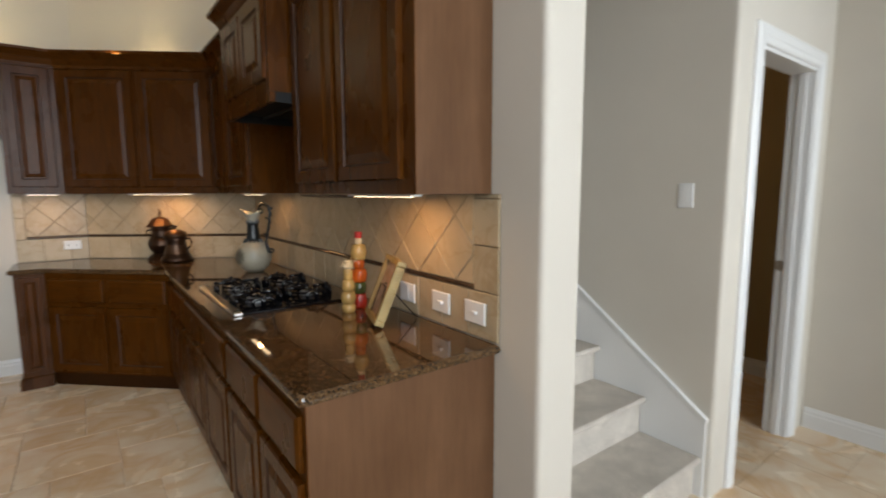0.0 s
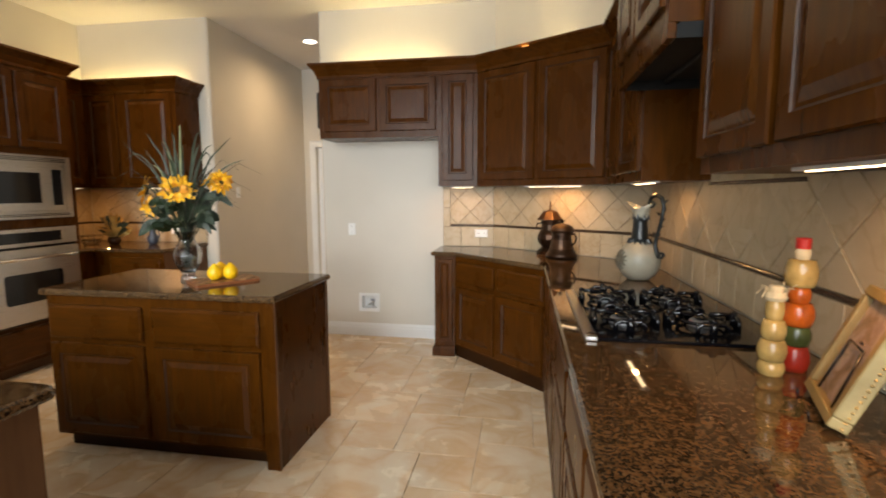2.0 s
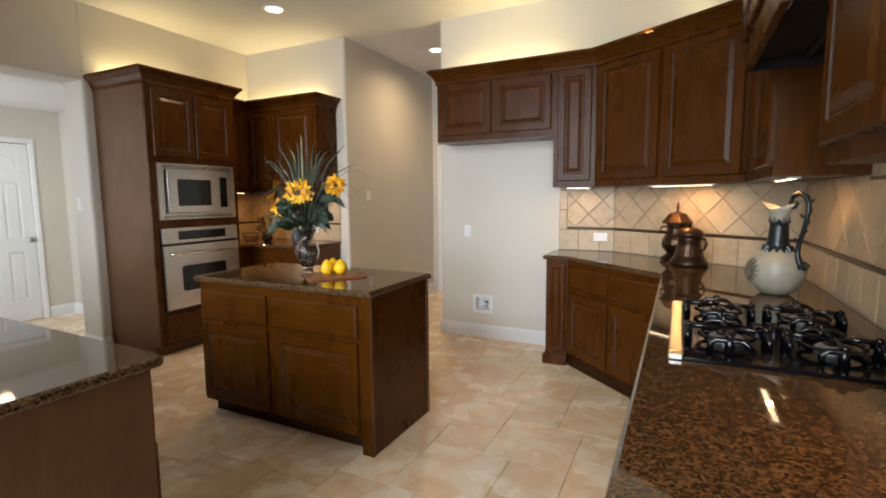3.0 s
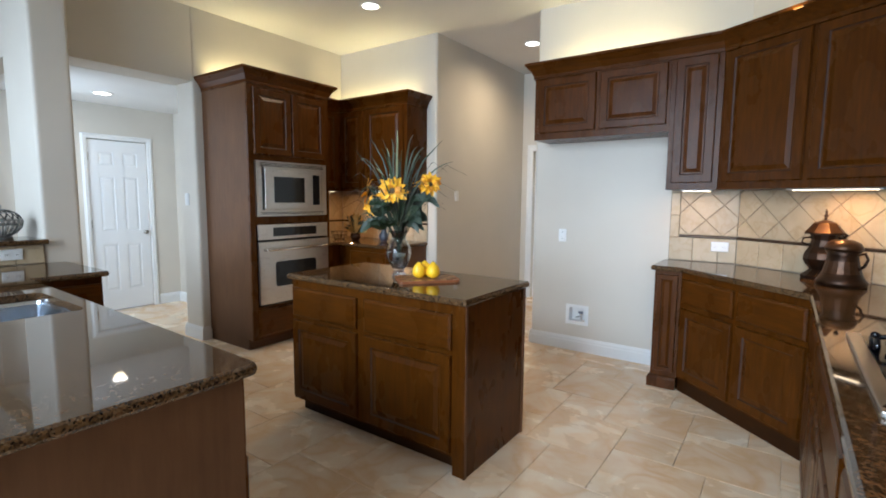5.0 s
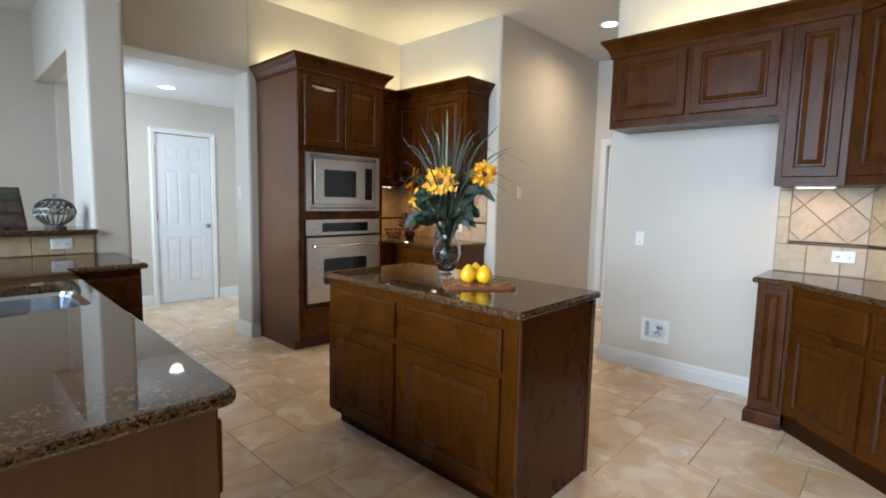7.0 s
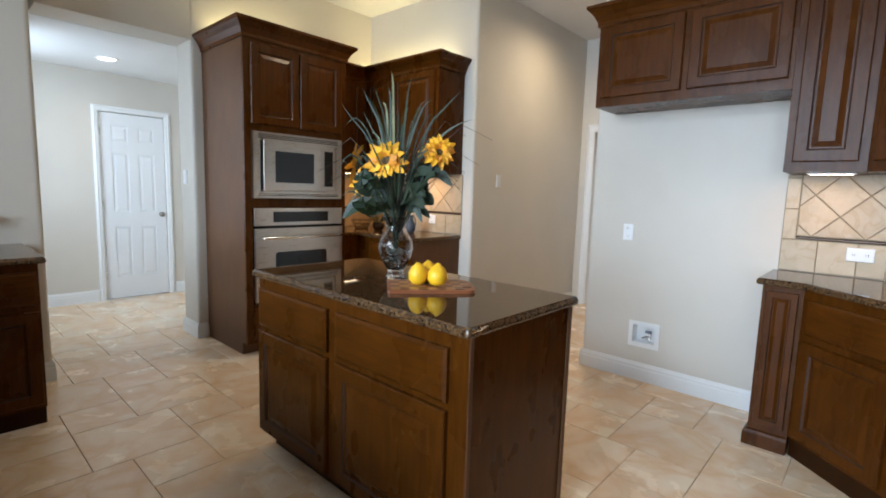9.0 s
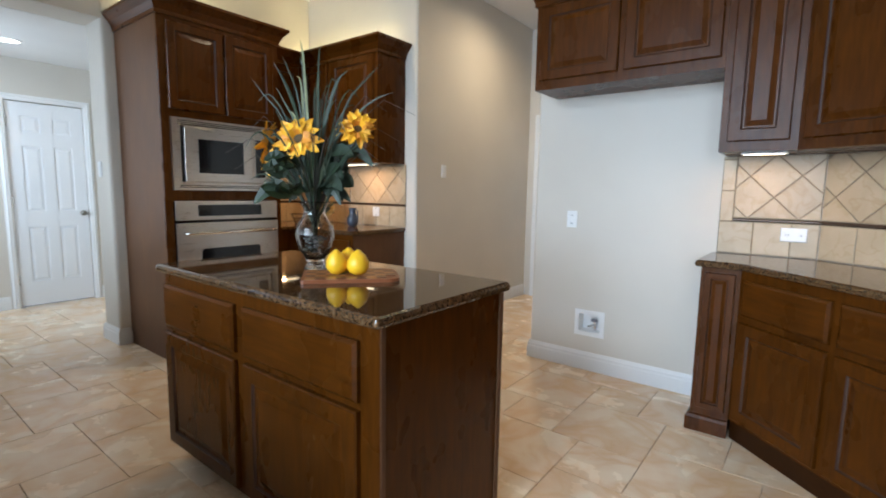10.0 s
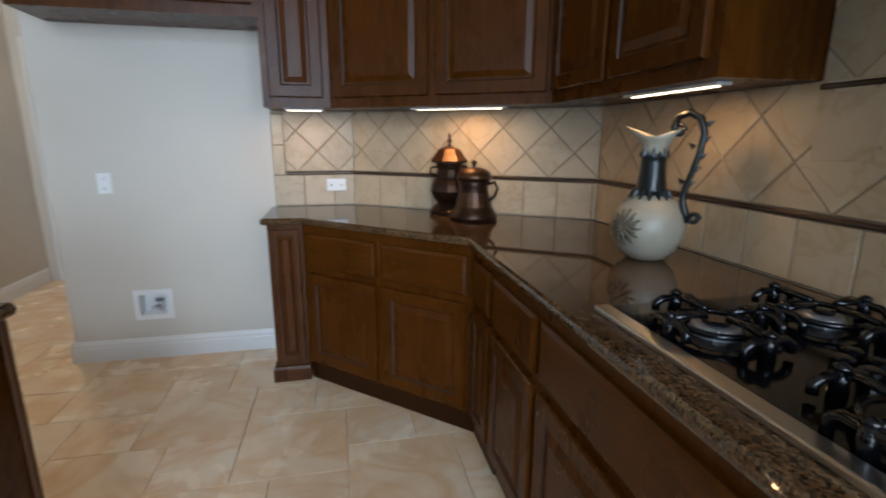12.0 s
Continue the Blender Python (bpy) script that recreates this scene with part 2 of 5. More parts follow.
def tube(points, radius, steps=8, bm=None):
    """A round bar along points; radius is one number or one for each point."""
    bm = bm or bmesh.new()
    pts = [Vector(p) for p in points]
    rings, side = [], None
    for i, p in enumerate(pts):
        d = (pts[min(i + 1, len(pts) - 1)] - pts[max(i - 1, 0)]).normalized()
        if side is None:
            side = d.cross(Vector((0, 0, 1)) if abs(d.z) < 0.9 else Vector((1, 0, 0))).normalized()
        side = (side - d * side.dot(d)).normalized()
        up = d.cross(side)
        r = radius[i] if isinstance(radius, (list, tuple)) else radius
        rings.append([p + side * (r * math.cos(2 * math.pi * k / steps)) + up * (r * math.sin(2 * math.pi * k / steps)) for k in range(steps)])
    return loft(bm, rings)


def disc(bm, x, y, z0, z1, r, steps=24):
    return lathe([(r, z0), (r, z1)], steps, bm, (x, y, 0))


def panel_rings(w, h, steps, x0=0.0, z0=0.0):
    """Nested rectangles from (inset, out) steps, on a face that looks to -y."""
    return [[(x0 + i, -o, z0 + i), (x0 + w - i, -o, z0 + i), (x0 + w - i, -o, z0 + h - i), (x0 + i, -o, z0 + h - i)] for i, o in steps]


def wall(name, rows, material=None, corner=0.0):
    """A piece of wall from footprints: (outline, z0, z1)."""
    bm = bmesh.new()
    for poly, z0, z1 in rows:
        prism(rounded(poly, corner) if corner else poly, z0, z1, bm)
    return tagged(part(name, bm, material or WALL), kind="structure")


def rect(x0, y0, x1, y1):
    return [(x0, y0), (x1, y0), (x1, y1), (x0, y1)]


# ---- the structure ----
floor = tagged(part("floor", boxes((-5.3, -1.7, -0.12, 6.2, 11.2, -0.010)), FLOOR_GROUT), kind="structure")
ceiling = tagged(part("ceiling", boxes((-5.3, 2.40, CEIL, 6.2, 11.2, CEIL + 0.12)), WHITE_WALL), kind="structure")
tagged(part("ceiling_hall", boxes((-4.95, 5.08, 2.44, -3.26, 6.92, 2.5)), WHITE_WALL), kind="structure")
tagged(part("ceiling_far_room", boxes((3.86, 3.99, 2.44, 5.6, 6.6, 2.5)), WHITE_WALL), kind="structure")

tagged(part("ceiling_high_room", boxes((-5.3, -1.7, HIGH, 4.95, 2.55, HIGH + 0.12)), WHITE_WALL), kind="structure")
CW, NY, HX = 2.47, 8.03, -1.49          # cook wall, niche wall, passage wall
wall("wall_cook", [(rounded([(CW, 3.97), (CW + 0.20, 3.97), (CW + 0.20, 10.0), (CW, 10.0)], [0.028, 0.028, 0, 0]), 0, CEIL)])
wall("wall_corner", [([(1.29, NY), (CW, 7.2), (CW, NY + 0.15), (1.29, NY + 0.15)], 0, CEIL)])
BX0, BX1, BZ0, BZ1 = 0.000, 0.158, 0.272, 0.404    # the opening of the supply box
wall("wall_niche", [(rounded([(-0.377, NY), (BX0, NY), (BX0, NY + 0.15), (-0.377, NY + 0.15)], [0.028, 0, 0, 0.028]), 0, CEIL), (rect(BX1, NY, 1.29, NY + 0.15), 0, CEIL), (rect(BX0, NY, BX1, NY + 0.15), 0, BZ0), (rect(BX0, NY, BX1, NY + 0.15), BZ1, CEIL)])
wall("wall_oven_back", [(rect(-3.25, 7.97, HX - 0.15, 8.12), 0, CEIL), (rounded([(HX - 0.15, 7.97), (HX, 7.97), (HX, 10.0), (HX - 0.15, 10.0)], [0, 0.028, 0, 0]), 0, CEIL)])
wall("wall_passage_end", [(rect(HX - 0.15, 10.0, -1.32, 10.15), 0, CEIL), (rect(-1.32, 10.0, -0.45, 10.15), 2.05, CEIL), (rect(-0.45, 10.0, CW + 0.20, 10.15), 0, CEIL)])
LW = -2.94
wall("wall_left", [(rounded(rect(LW - 0.31, 6.15, LW, 7.97), [0.028, 0.028, 0, 0]), 0, CEIL), (rect(LW - 0.31, 5.2, LW, 6.15), 2.44, CEIL)])
wall("wall_left_pillar", [(rounded(rect(LW - 0.31, 4.90, -2.65, 5.13), [0.0, 0.028, 0.028, 0.0]), 0, CEIL)])
wall("wall_bar", [(rect(-2.80, 2.2, -2.65, 4.899), 0, 1.03)])
wall("wall_partition", [(rect(-3.31, 4.93, LW - 0.31, 5.08), 0, CEIL), (rect(-5.1, 4.93, -3.31, 5.08), 2.44, CEIL)])
wall("wall_hall_door", [(rect(-5.10, 5.08, -4.95, 5.95), 0, 2.5), (rect(-5.10, 6.58, -4.95, 6.92), 0, 2.5), (rect(-5.10, 5.95, -4.95, 6.58), 2.04, 2.5)])
wall("wall_hall_side", [(rect(-5.17, 6.92, LW - 0.31, 7.07), 0, 2.5)])
SX = 3.57
wall("wall_stair", [(rect(SX, 3.99, SX + 0.12, 9.9), 0, CEIL)])
wall("wall_doorway", [(rounded([(SX, 3.87), (3.81, 3.87), (3.81, 3.99), (SX, 3.99)], [0.025, 0, 0, 0]), 0, CEIL), (rect(3.81, 3.87, 4.56, 3.99), 2.14, CEIL), (rect(4.56, 3.87, 4.95, 3.99), 0, CEIL)])
wall("wall_right", [(rect(4.80, -1.5, 4.95, 3.87), 0, CEIL)])
wall("wall_far_room", [(rect(5.5, 3.99, 5.6, 6.5), 0, 2.5), (rect(3.82, 6.5, 5.6, 6.6), 0, 2.5), (rect(4.95, 3.89, 5.6, 3.99), 0, 2.5)], WARM_LIT_WALL)
wall("wall_stair_back", [(rect(CW + 0.20, 9.8, SX, 9.9), 0, CEIL)])
wall("wall_west", [(rect(-5.25, -1.5, -5.1, -0.8), 0, CEIL), (rect(-5.25, 3.2, -5.1, 5.08), 0, CEIL), (rect(-5.25, -0.8, -5.1, 3.2), 0, 0.45), (rect(-5.25, -0.8, -5.1, 3.2), 2.8, CEIL)])
wall("wall_high_north", [(rect(-5.25, 2.40, 4.95, 2.55), CEIL + 0.125, HIGH)])
wall("wall_high_west", [(rect(-5.25, -1.5, -5.1, 2.395), CEIL, HIGH)])
wall("wall_high_right", [(rect(4.80, -1.5, 4.95, 2.395), CEIL, HIGH)])
wall("wall_high_south", [(rect(-5.25, -1.65, -2.4, -1.5), CEIL, HIGH), (rect(2.4, -1.65, 4.95, -1.5), CEIL, HIGH), (rect(-2.4, -1.65, 2.4, -1.5), 4.95, HIGH), (rect(-2.4, -1.65, 2.4, -1.5), CEIL, 3.35)])
wall("wall_south", [(rect(-5.25, -1.65, -2.4, -1.5), 0, CEIL), (rect(2.4, -1.65, 3.15, -1.5), 0, CEIL), (rect(4.55, -1.65, 4.95, -1.5), 0, CEIL), (rect(3.15, -1.65, 4.55, -1.5), 0, 0.2), (rect(3.15, -1.65, 4.55, -1.5), 2.5, CEIL), (rect(-2.4, -1.65, 2.4, -1.5), 0, 0.4), (rect(-2.4, -1.65, 2.4, -1.5), 2.85, CEIL)])
GLASS, _n, _l, _b = mat("glass_window", 0.02)
_b.inputs["Transmission Weight"].default_value = 1.0


def window_unit(name, m, w, h, lights):
    ob = thing(name, "", "", m)
    tagged(ob, kind="structure")
    t = 0.05
    part("window_frame", boxes((0, -0.06, 0, t, 0.06, h), (w - t, -0.06, 0, w, 0.06, h), (t, -0.06, 0, w - t, 0.06, t), (t, -0.06, h - t, w - t, 0.06, h)), TRIM, ob)
    for k in range(1, lights):
        x = w * k / lights
        part("mullion", boxes((x - 0.03, -0.05, t, x + 0.03, 0.05, h - t)), TRIM, ob)
    for k in range(lights):
        p = part("pane", boxes((w * k / lights + t, -0.004, t, w * (k + 1) / lights - t * 0.7, 0.004, h - t)), GLASS, ob)
        p.visible_shadow = False


window_unit("window_south", pose(-2.4, -1.58, 0.4), 4.8, 2.45, 4)
# unseen window, added to house the fill lamp for the stairs
window_unit("window_entry", pose(3.15, -1.58, 0.2), 1.4, 2.3, 2)
window_unit("window_high", pose(-2.4, -1.58, 3.35), 4.8, 1.6, 4)
window_unit("window_west", pose(-5.18, -0.8, 0.45, 0, 0, 90), 4.0, 2.35, 3)
ground = tagged(part("ground", boxes((-400, -400, -0.6, 400, 400, -0.5)), plain("lawn", (0.06, 0.10, 0.03), 0.9, 0, 0.3)), kind="structure")

# ---- trim ----
BASE_PROFILE = [(0, 0), (0.014, 0), (0.014, 0.085), (0.011, 0.092), (0.011, 0.108), (0.006, 0.118), (0.003, 0.13), (0, 0.13)]


def baseboard(path):
    tagged(part("baseboard", sweep(path, BASE_PROFILE), TRIM), kind="structure")


baseboard([(-0.377, NY + 0.15), (-0.377, NY), (0.82, NY)])
baseboard([(LW - 0.31, 6.91), (LW - 0.31, 6.15), (LW, 6.15), (LW, 6.225)])
baseboard([(-1.60, 7.97), (HX, 7.97), (HX, 9.99)])
baseboard([(-4.95, 6.65), (-4.95, 6.91), (-3.26, 6.91)])
baseboard([(-4.95, 5.09), (-4.95, 5.88)])
baseboard([(-3.24, 4.90), (-2.65, 4.90), (-2.65, 5.13), (LW - 0.30, 5.13)])
baseboard([(4.80, 3.86), (4.80, -1.49)])
baseboard([(CW, 4.16), (CW, 3.97), (CW + 0.20, 3.97), (CW + 0.20, 3.99)])
baseboard([(5.49, 6.49), (5.49, 4.0)])
baseboard([(3.83, 6.49), (5.48, 6.49)])


def casing(name, m, w, h, width=0.085):
    """Door trim round an opening w wide, h high, on a wall that looks to -y."""
    prof = [(0, 0), (0.010, 0.0), (0.017, 0.012), (0.017, 0.03), (0.021, 0.036), (0.021, width - 0.02), (0.012, width - 0.008), (0.012, width), (0, width)]
    bm = bmesh.new()
    path = [(w, 0), (w, h), (0, h), (0, 0)]
    outs = []
    for o, q in prof:
        line = offset(path, q, False)
        outs.append([(p[0], -o, p[1]) for p in line])
    rings = [[outs[k][i] for k in range(len(prof))] for i in range(4)]
    loft(bm, rings)
    ob = part(name, bm, TRIM)
    ob.matrix_basis = m
    return tagged(ob, kind="structure")

casing("door_casing_hall", pose(-4.95, 5.95, 0, 0, 0, 90), 0.63, 2.04, 0.06)
casing("door_casing_far_room", pose(3.81, 3.87, 0), 0.75, 2.14)
casing("door_casing_passage", pose(-1.32, 10.0, 0), 0.87, 2.05)
tagged(part("door_jamb", boxes((3.811, 3.868, 0, 3.828, 3.992, 2.138), (4.542, 3.868, 0, 4.559, 3.992, 2.138), (3.828, 3.868, 2.12, 4.542, 3.992, 2.138), (4.530, 3.91, 0, 4.542, 3.945, 2.12), (3.828, 3.91, 0, 3.840, 3.945, 2.12)), TRIM), kind="structure")
part("strike_plate", boxes((4.538, 3.95, 1.0, 4.5415, 3.985, 1.06)), STEEL, bpy.data.objects["door_jamb"])


def panel_door(name, label, m, w, h):
    """A six-panel door, its face to -y."""
    ob = thing(name, "", "", m)
    tagged(ob, kind="structure")
    part("slab", boxes((0, 0.006, 0, w, 0.035, h), bevel=0.002), DOOR_WHITE, ob)
    st, mid = 0.11 * w / 0.65, 0.10 * w / 0.65
    pw = (w - 2 * st - mid) / 2
    rows = [(0.0, 0.24), (0.80, 0.95), (1.60, 1.72), (h - 0.13, h)]
    bm = boxes((0, -0.004, 0, st, 0.006, h), (w - st, -0.004, 0, w, 0.006, h), (st + pw, -0.004, 0.2, st + pw + mid, 0.006, h - 0.1), *[(st, -0.0042, a, w - st, 0.006, b) for a, b in rows])
    part("rail", bm, DOOR_WHITE, ob)
    for x in (st, st + pw + mid):
        for (a, b), (c, d) in zip(rows, rows[1:]):
            part("panel", loft(bmesh.new(), panel_rings(pw, c - b, [(0.004, -0.006), (0.012, -0.0055), (0.035, 0.001), (0.036, 0.001)], x, b)), DOOR_WHITE, ob)
    return ob


d = panel_door("door_hall", "", pose(-4.965, 5.955, 0.012, 0, 0, 90), 0.62, 2.02)
knob = lathe([(0.031, 0), (0.031, 0.006), (0.013, 0.010), (0.011, 0.032), (0.022, 0.038), (0.029, 0.050), (0.026, 0.062), (0.0, 0.067)], 24)
bmesh.ops.transform(knob, matrix=pose(0.565, 0.004, 0.93, 90), verts=knob.verts)
part("door_knob", knob, metal("satin_nickel", (0.30, 0.28, 0.25), 0.35, False), d, "satin nickel round knob", True)
for z in (0.22, 1.0, 1.78):
    part("hinge", boxes((-0.008, -0.012, z, 0.006, 0.0, z + 0.09)), CHROME, d)
d = panel_door("door_passage", "", pose(-1.295, 10.03, 0.012), 0.84, 2.03)

# ---- stairs ----
st = thing("staircase", "", "")
tagged(st, kind="structure")
x0, x1 = CW + 0.205, SX - 0.02
for k in range(13):
    y, z = 3.92 + 0.29 * k, 0.20 * k + 0.005
    pts = [(y + 0.02, max(0, z - 0.004)), (y + 0.02, z + 0.160), (y - 0.008, z + 0.170), (y - 0.014, z + 0.186), (y - 0.004, z + 0.198), (y + 0.33, z + 0.20), (y + 0.33, max(0, z - 0.004))]
    bm = loft(bmesh.new(), [[(x, a, b) for a, b in pts] for x in (x0, x1)])
    part("carpet_step", bm, CARPET, st)
skirt = [(3.90, 0), (3.90, 0.385), (8.0, 0.385 + 4.1 * 0.69), (8.0, 2.4), (4.3, 0)]
part("skirt_board", loft(bmesh.new(), [[(x, a, b) for a, b in skirt] for x in (SX - 0.016, SX)]), TRIM, st)
cap = [(3.895, 0.38), (3.895, 0.40), (8.0, 0.40 + 4.105 * 0.69), (8.0, 0.38 + 4.105 * 0.69)]
part("skirt_cap", loft(bmesh.new(), [[(x, a, b) for a, b in cap] for x in (SX - 0.024, SX)]), TRIM, st)

# ---- cabinets ----
DOOR_STEPS = [(0, 0), (0, 0.015), (0.005, 0.021), (0.056, 0.021), (0.059, 0.016), (0.064, 0.0125), (0.073, 0.0125), (0.098, 0.0215), (0.100, 0.022)]


def cabinet_door(parent, x, z, w, h, handed=""):
    s = min(1.0, min(w, h) / 0.26)
    bm = loft(bmesh.new(), panel_rings(w, h, [(i * s, o) for i, o in DOOR_STEPS], x, z))
    for f in bm.faces:
        c = f.calc_center_median()
        inset = min(c.x - x, x + w - c.x, c.z - z, z + h - c.z)
        f.material_index = 1 if 0.0565 * s < inset < 0.0645 * s and len(f.verts) == 4 and f.calc_area() < 0.3 * w * h else 0
    return part("door", bm, [CHERRY, GLAZE], parent)


def drawer_front(parent, x, z, w, h):
    return part("drawer_front", loft(bmesh.new(), panel_rings(w, h, [(0, 0), (0, 0.013), (0.012, 0.0205), (0.02, 0.021)], x, z)), CHERRY_H, parent)


def cabinet(name, label, m, w, d, z0, z1, doors=(), drawers=(), toe=0.0, group="", side=None, toe_in=0.022):
    """A cabinet whose face looks to -y from y = 0; its left lower front corner is at x = 0."""
    ob = thing(name, label, "cabinet", m, group)
    part("body", boxes((0, 0.0, z0 + toe, w, d, z1)), side or CHERRY, ob)
    part("face_frame", boxes((0, -0.004, z0 + toe, w, 0.0, z1)), CHERRY, ob)
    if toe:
        part("toe_kick", boxes((0.002, toe_in, z0, w - 0.002, d, z0 + toe)), TOE_SHADE, ob)
    for r in doors:
        cabinet_door(ob, *r).location.y = -0.004
    for r in drawers:
        drawer_front(ob, *r).location.y = -0.004
    return ob


def cab_poly(name, label, poly, z0, z1, toe_poly=None, toe=0.1, group=""):
    ob = thing(name, label, "cabinet", None, group)
    part("body", prism(poly, z0 + (toe if toe_poly else 0), z1), CHERRY, ob)
    if toe_poly:
        part("toe_kick", prism(toe_poly, z0, z0 + toe), TOE_SHADE, ob)
    return ob


def face(ob, a, b):
    """An Empty's worth of pose for doors on the vertical face from a to b (seen from the room, left to right)."""
    ang = math.degrees(math.atan2(b[1] - a[1], b[0] - a[0]))
    return pose(a[0], a[1], 0, 0, 0, ang)


def on_face(ob, a, b, doors=(), drawers=()):
    m = face(ob, a, b)
    for r in doors:
        cabinet_door(ob, *r).matrix_basis = m
    for r in drawers:
        drawer_front(ob, *r).matrix_basis = m


BASE_TOP = 0.875
# cook wall, base: units from the free end inwards
FX = 1.737
dep = CW - FX - 0.002
lab = "cherry-stained raised-panel base cabinet under brown granite"
ends = [4.195, 4.615, 5.09, 6.16, 6.585, 6.87]
cabinet("base_cabinet", lab + " at the counter's open end", pose(FX, ends[1], 0, 0, 0, -90), 0.42, dep, 0, BASE_TOP, [(0.015, 0.12, 0.38, 0.50)], [(0.015, 0.655, 0.38, 0.175)], 0.1, "base cabinets", CHERRY_DAYLIT)
cabinet("base_cabinet", lab + " beside the cooktop", pose(FX, ends[2], 0, 0, 0, -90), 0.474, dep, 0, BASE_TOP, [(0.015, 0.12, 0.445, 0.50)], [(0.015, 0.655, 0.445, 0.175)], 0.1, "base cabinets")
cabinet("base_cabinet", "wide cherry-stained base cabinet under the gas cooktop", pose(FX, ends[3], 0, 0, 0, -90), 1.069, dep, 0, BASE_TOP, [(0.02, 0.12, 0.505, 0.50), (0.54, 0.12, 0.505, 0.50)], [(0.02, 0.655, 1.025, 0.175)], 0.1, "base cabinets")
cabinet("base_cabinet", lab + " beyond the cooktop", pose(FX, ends[4], 0, 0, 0, -90), 0.424, dep, 0, BASE_TOP, [(0.02, 0.12, 0.385, 0.50)], [(0.02, 0.655, 0.385, 0.175)], 0.1, "base cabinets")
A, B = (1.00, 7.568), (FX, 6.88)
ob = cab_poly("corner_base_cabinet", "cherry-stained angled corner base cabinet with two raised-panel doors", [A, B, (FX, 6.586), (CW - 0.002, 6.586), (CW - 0.002, 7.19), (1.3, NY - 0.012), (1.00, NY - 0.012)], 0, BASE_TOP,
              [(1.008, 7.578), (1.75, 6.882), (1.75, 6.590), (CW - 0.01, 6.590), (CW - 0.01, 7.18), (1.3, NY - 0.02), (1.008, NY - 0.02)])
L = (Vector(B) - Vector(A)).length
on_face(ob, A, B, [(0.03, 0.12, L / 2 - 0.05, 0.50), (L / 2 + 0.02, 0.12, L / 2 - 0.05, 0.50)], [(0.03, 0.655, L / 2 - 0.05, 0.175), (L / 2 + 0.02, 0.655, L / 2 - 0.05, 0.175)])
on_face(ob, (FX, 6.86), (FX, 6.590), [(0.02, 0.12, 0.22, 0.50)], [(0.02, 0.655, 0.22, 0.175)])
ob = cabinet("end_pilaster_cabinet", "narrow cherry-stained base pilaster with a tall raised panel", pose(0.822, 7.568, 0), 0.177, NY - 7.568 - 0.012, 0, BASE_TOP, [(0.020, 0.13, 0.137, 0.72)], (), 0, "base cabinets")
part("plinth", sweep([(0.822, 8.0), (0.822, 7.564), (0.999, 7.564)], [(0, 0), (0.02, 0), (0.02, 0.07), (0.012, 0.085), (0, 0.09)]), CHERRY, ob).matrix_parent_inverse = ob.matrix_basis.inverted()


def counter(name, label, poly, holes=(), z=BASE_TOP, category="countertop"):
    """A polished slab, 35 mm thick, with an eased edge, and cut-outs."""
    bm = bmesh.new()
    outer = poly
    prof = [(0.012, 0), (0.003, 0.004), (0.0, 0.012), (0.0, 0.020), (0.004, 0.029), (0.012, 0.035)]
    rings = []
    for ins, up in prof:
        rings.append([bm.verts.new((p[0], p[1], z + up)) for p in offset(outer, -ins)])
    for a, b in zip(rings, rings[1:]):
        for i in range(len(a)):
            bm.faces.new((a[i], a[(i + 1) % len(a)], b[(i + 1) % len(a)], b[i]))
    for level, ring in ((0.0, rings[0]), (0.035, rings[-1])):
        edges = [bm.edges.get((ring[i], ring[(i + 1) % len(ring)])) for i in range(len(ring))]
        for hole in holes:
            vs = [bm.verts.new((p[0], p[1], z + level)) for p in hole]
            edges += [bm.edges.new((vs[i], vs[(i + 1) % len(vs)])) for i in range(len(vs))]
        bmesh.ops.triangle_fill(bm, edges=edges, use_beauty=True)
    for hole in holes:
        loft(bm, [[(p[0], p[1], z + q) for p in hole] for q in (0, 0.035)], caps=False)
    bmesh.ops.remove_doubles(bm, verts=bm.verts, dist=1e-5)
    return tagged(part(name, bm, GRANITE), label, category)


counter("countertop", "brown speckled polished granite countertop on the cook wall", rounded([(0.79, 7.545), (1.005, 7.53), (1.705, 6.880), (1.705, 4.165), (CW - 0.001, 4.165), (CW - 0.001, 7.2), (1.29, NY - 0.001), (0.79, NY - 0.001)], [0.02, 0, 0, 0.03, 0, 0, 0, 0]), [rect(1.86, 5.26, 2.26, 5.92)])

# ---- wall cabinets ----
UX, UY, U0, U1 = 2.14, 7.69, 1.465, 2.42
ud = CW - UX - 0.002
ulab = "cherry-stained wall cabinet with raised-panel doors"
cabinet("wall_cabinet", ulab + " above the counter's open end", pose(UX, 5.265, 0, 0, 0, -90), 1.045, ud, U0, U1, [(0.012, 1.515, 0.455, 0.88), (0.505, 1.515, 0.47, 0.88)], (), 0, "wall cabinets", CHERRY_DAYLIT)
HOODX = 2.02
HOOD_BLACK = plain("hood_liner_black", (0.004, 0.004, 0.004), 0.8)
ob = cabinet("hood_cabinet", "cherry-stained range hood cabinet with black liner over the cooktop", pose(HOODX, 6.10, 0, 0, 0, -90), 0.824, CW - HOODX - 0.002, 1.95, U1, [(0.03, 2.01, 0.375, 0.39), (0.42, 2.01, 0.375, 0.39)], (), 0, "", CHERRY)
part("liner", boxes((0.0, 0.030, 1.944, 0.824, 0.44, 1.9495), (0.0, 0.024, 1.900, 0.006, 0.44, 1.944), (0.818, 0.024, 1.900, 0.824, 0.44, 1.944)), HOOD_BLACK, ob, "black range hood liner")
part("front_rail", boxes((0.0, -0.004, 1.900, 0.824, 0.023, 1.9495), bevel=0.002), CHERRY_H, ob)
part("control_plate", boxes((0.740, 0.0235, 1.905, 0.790, 0.0275, 1.940)), PLASTIC, ob, "white hood control plate")
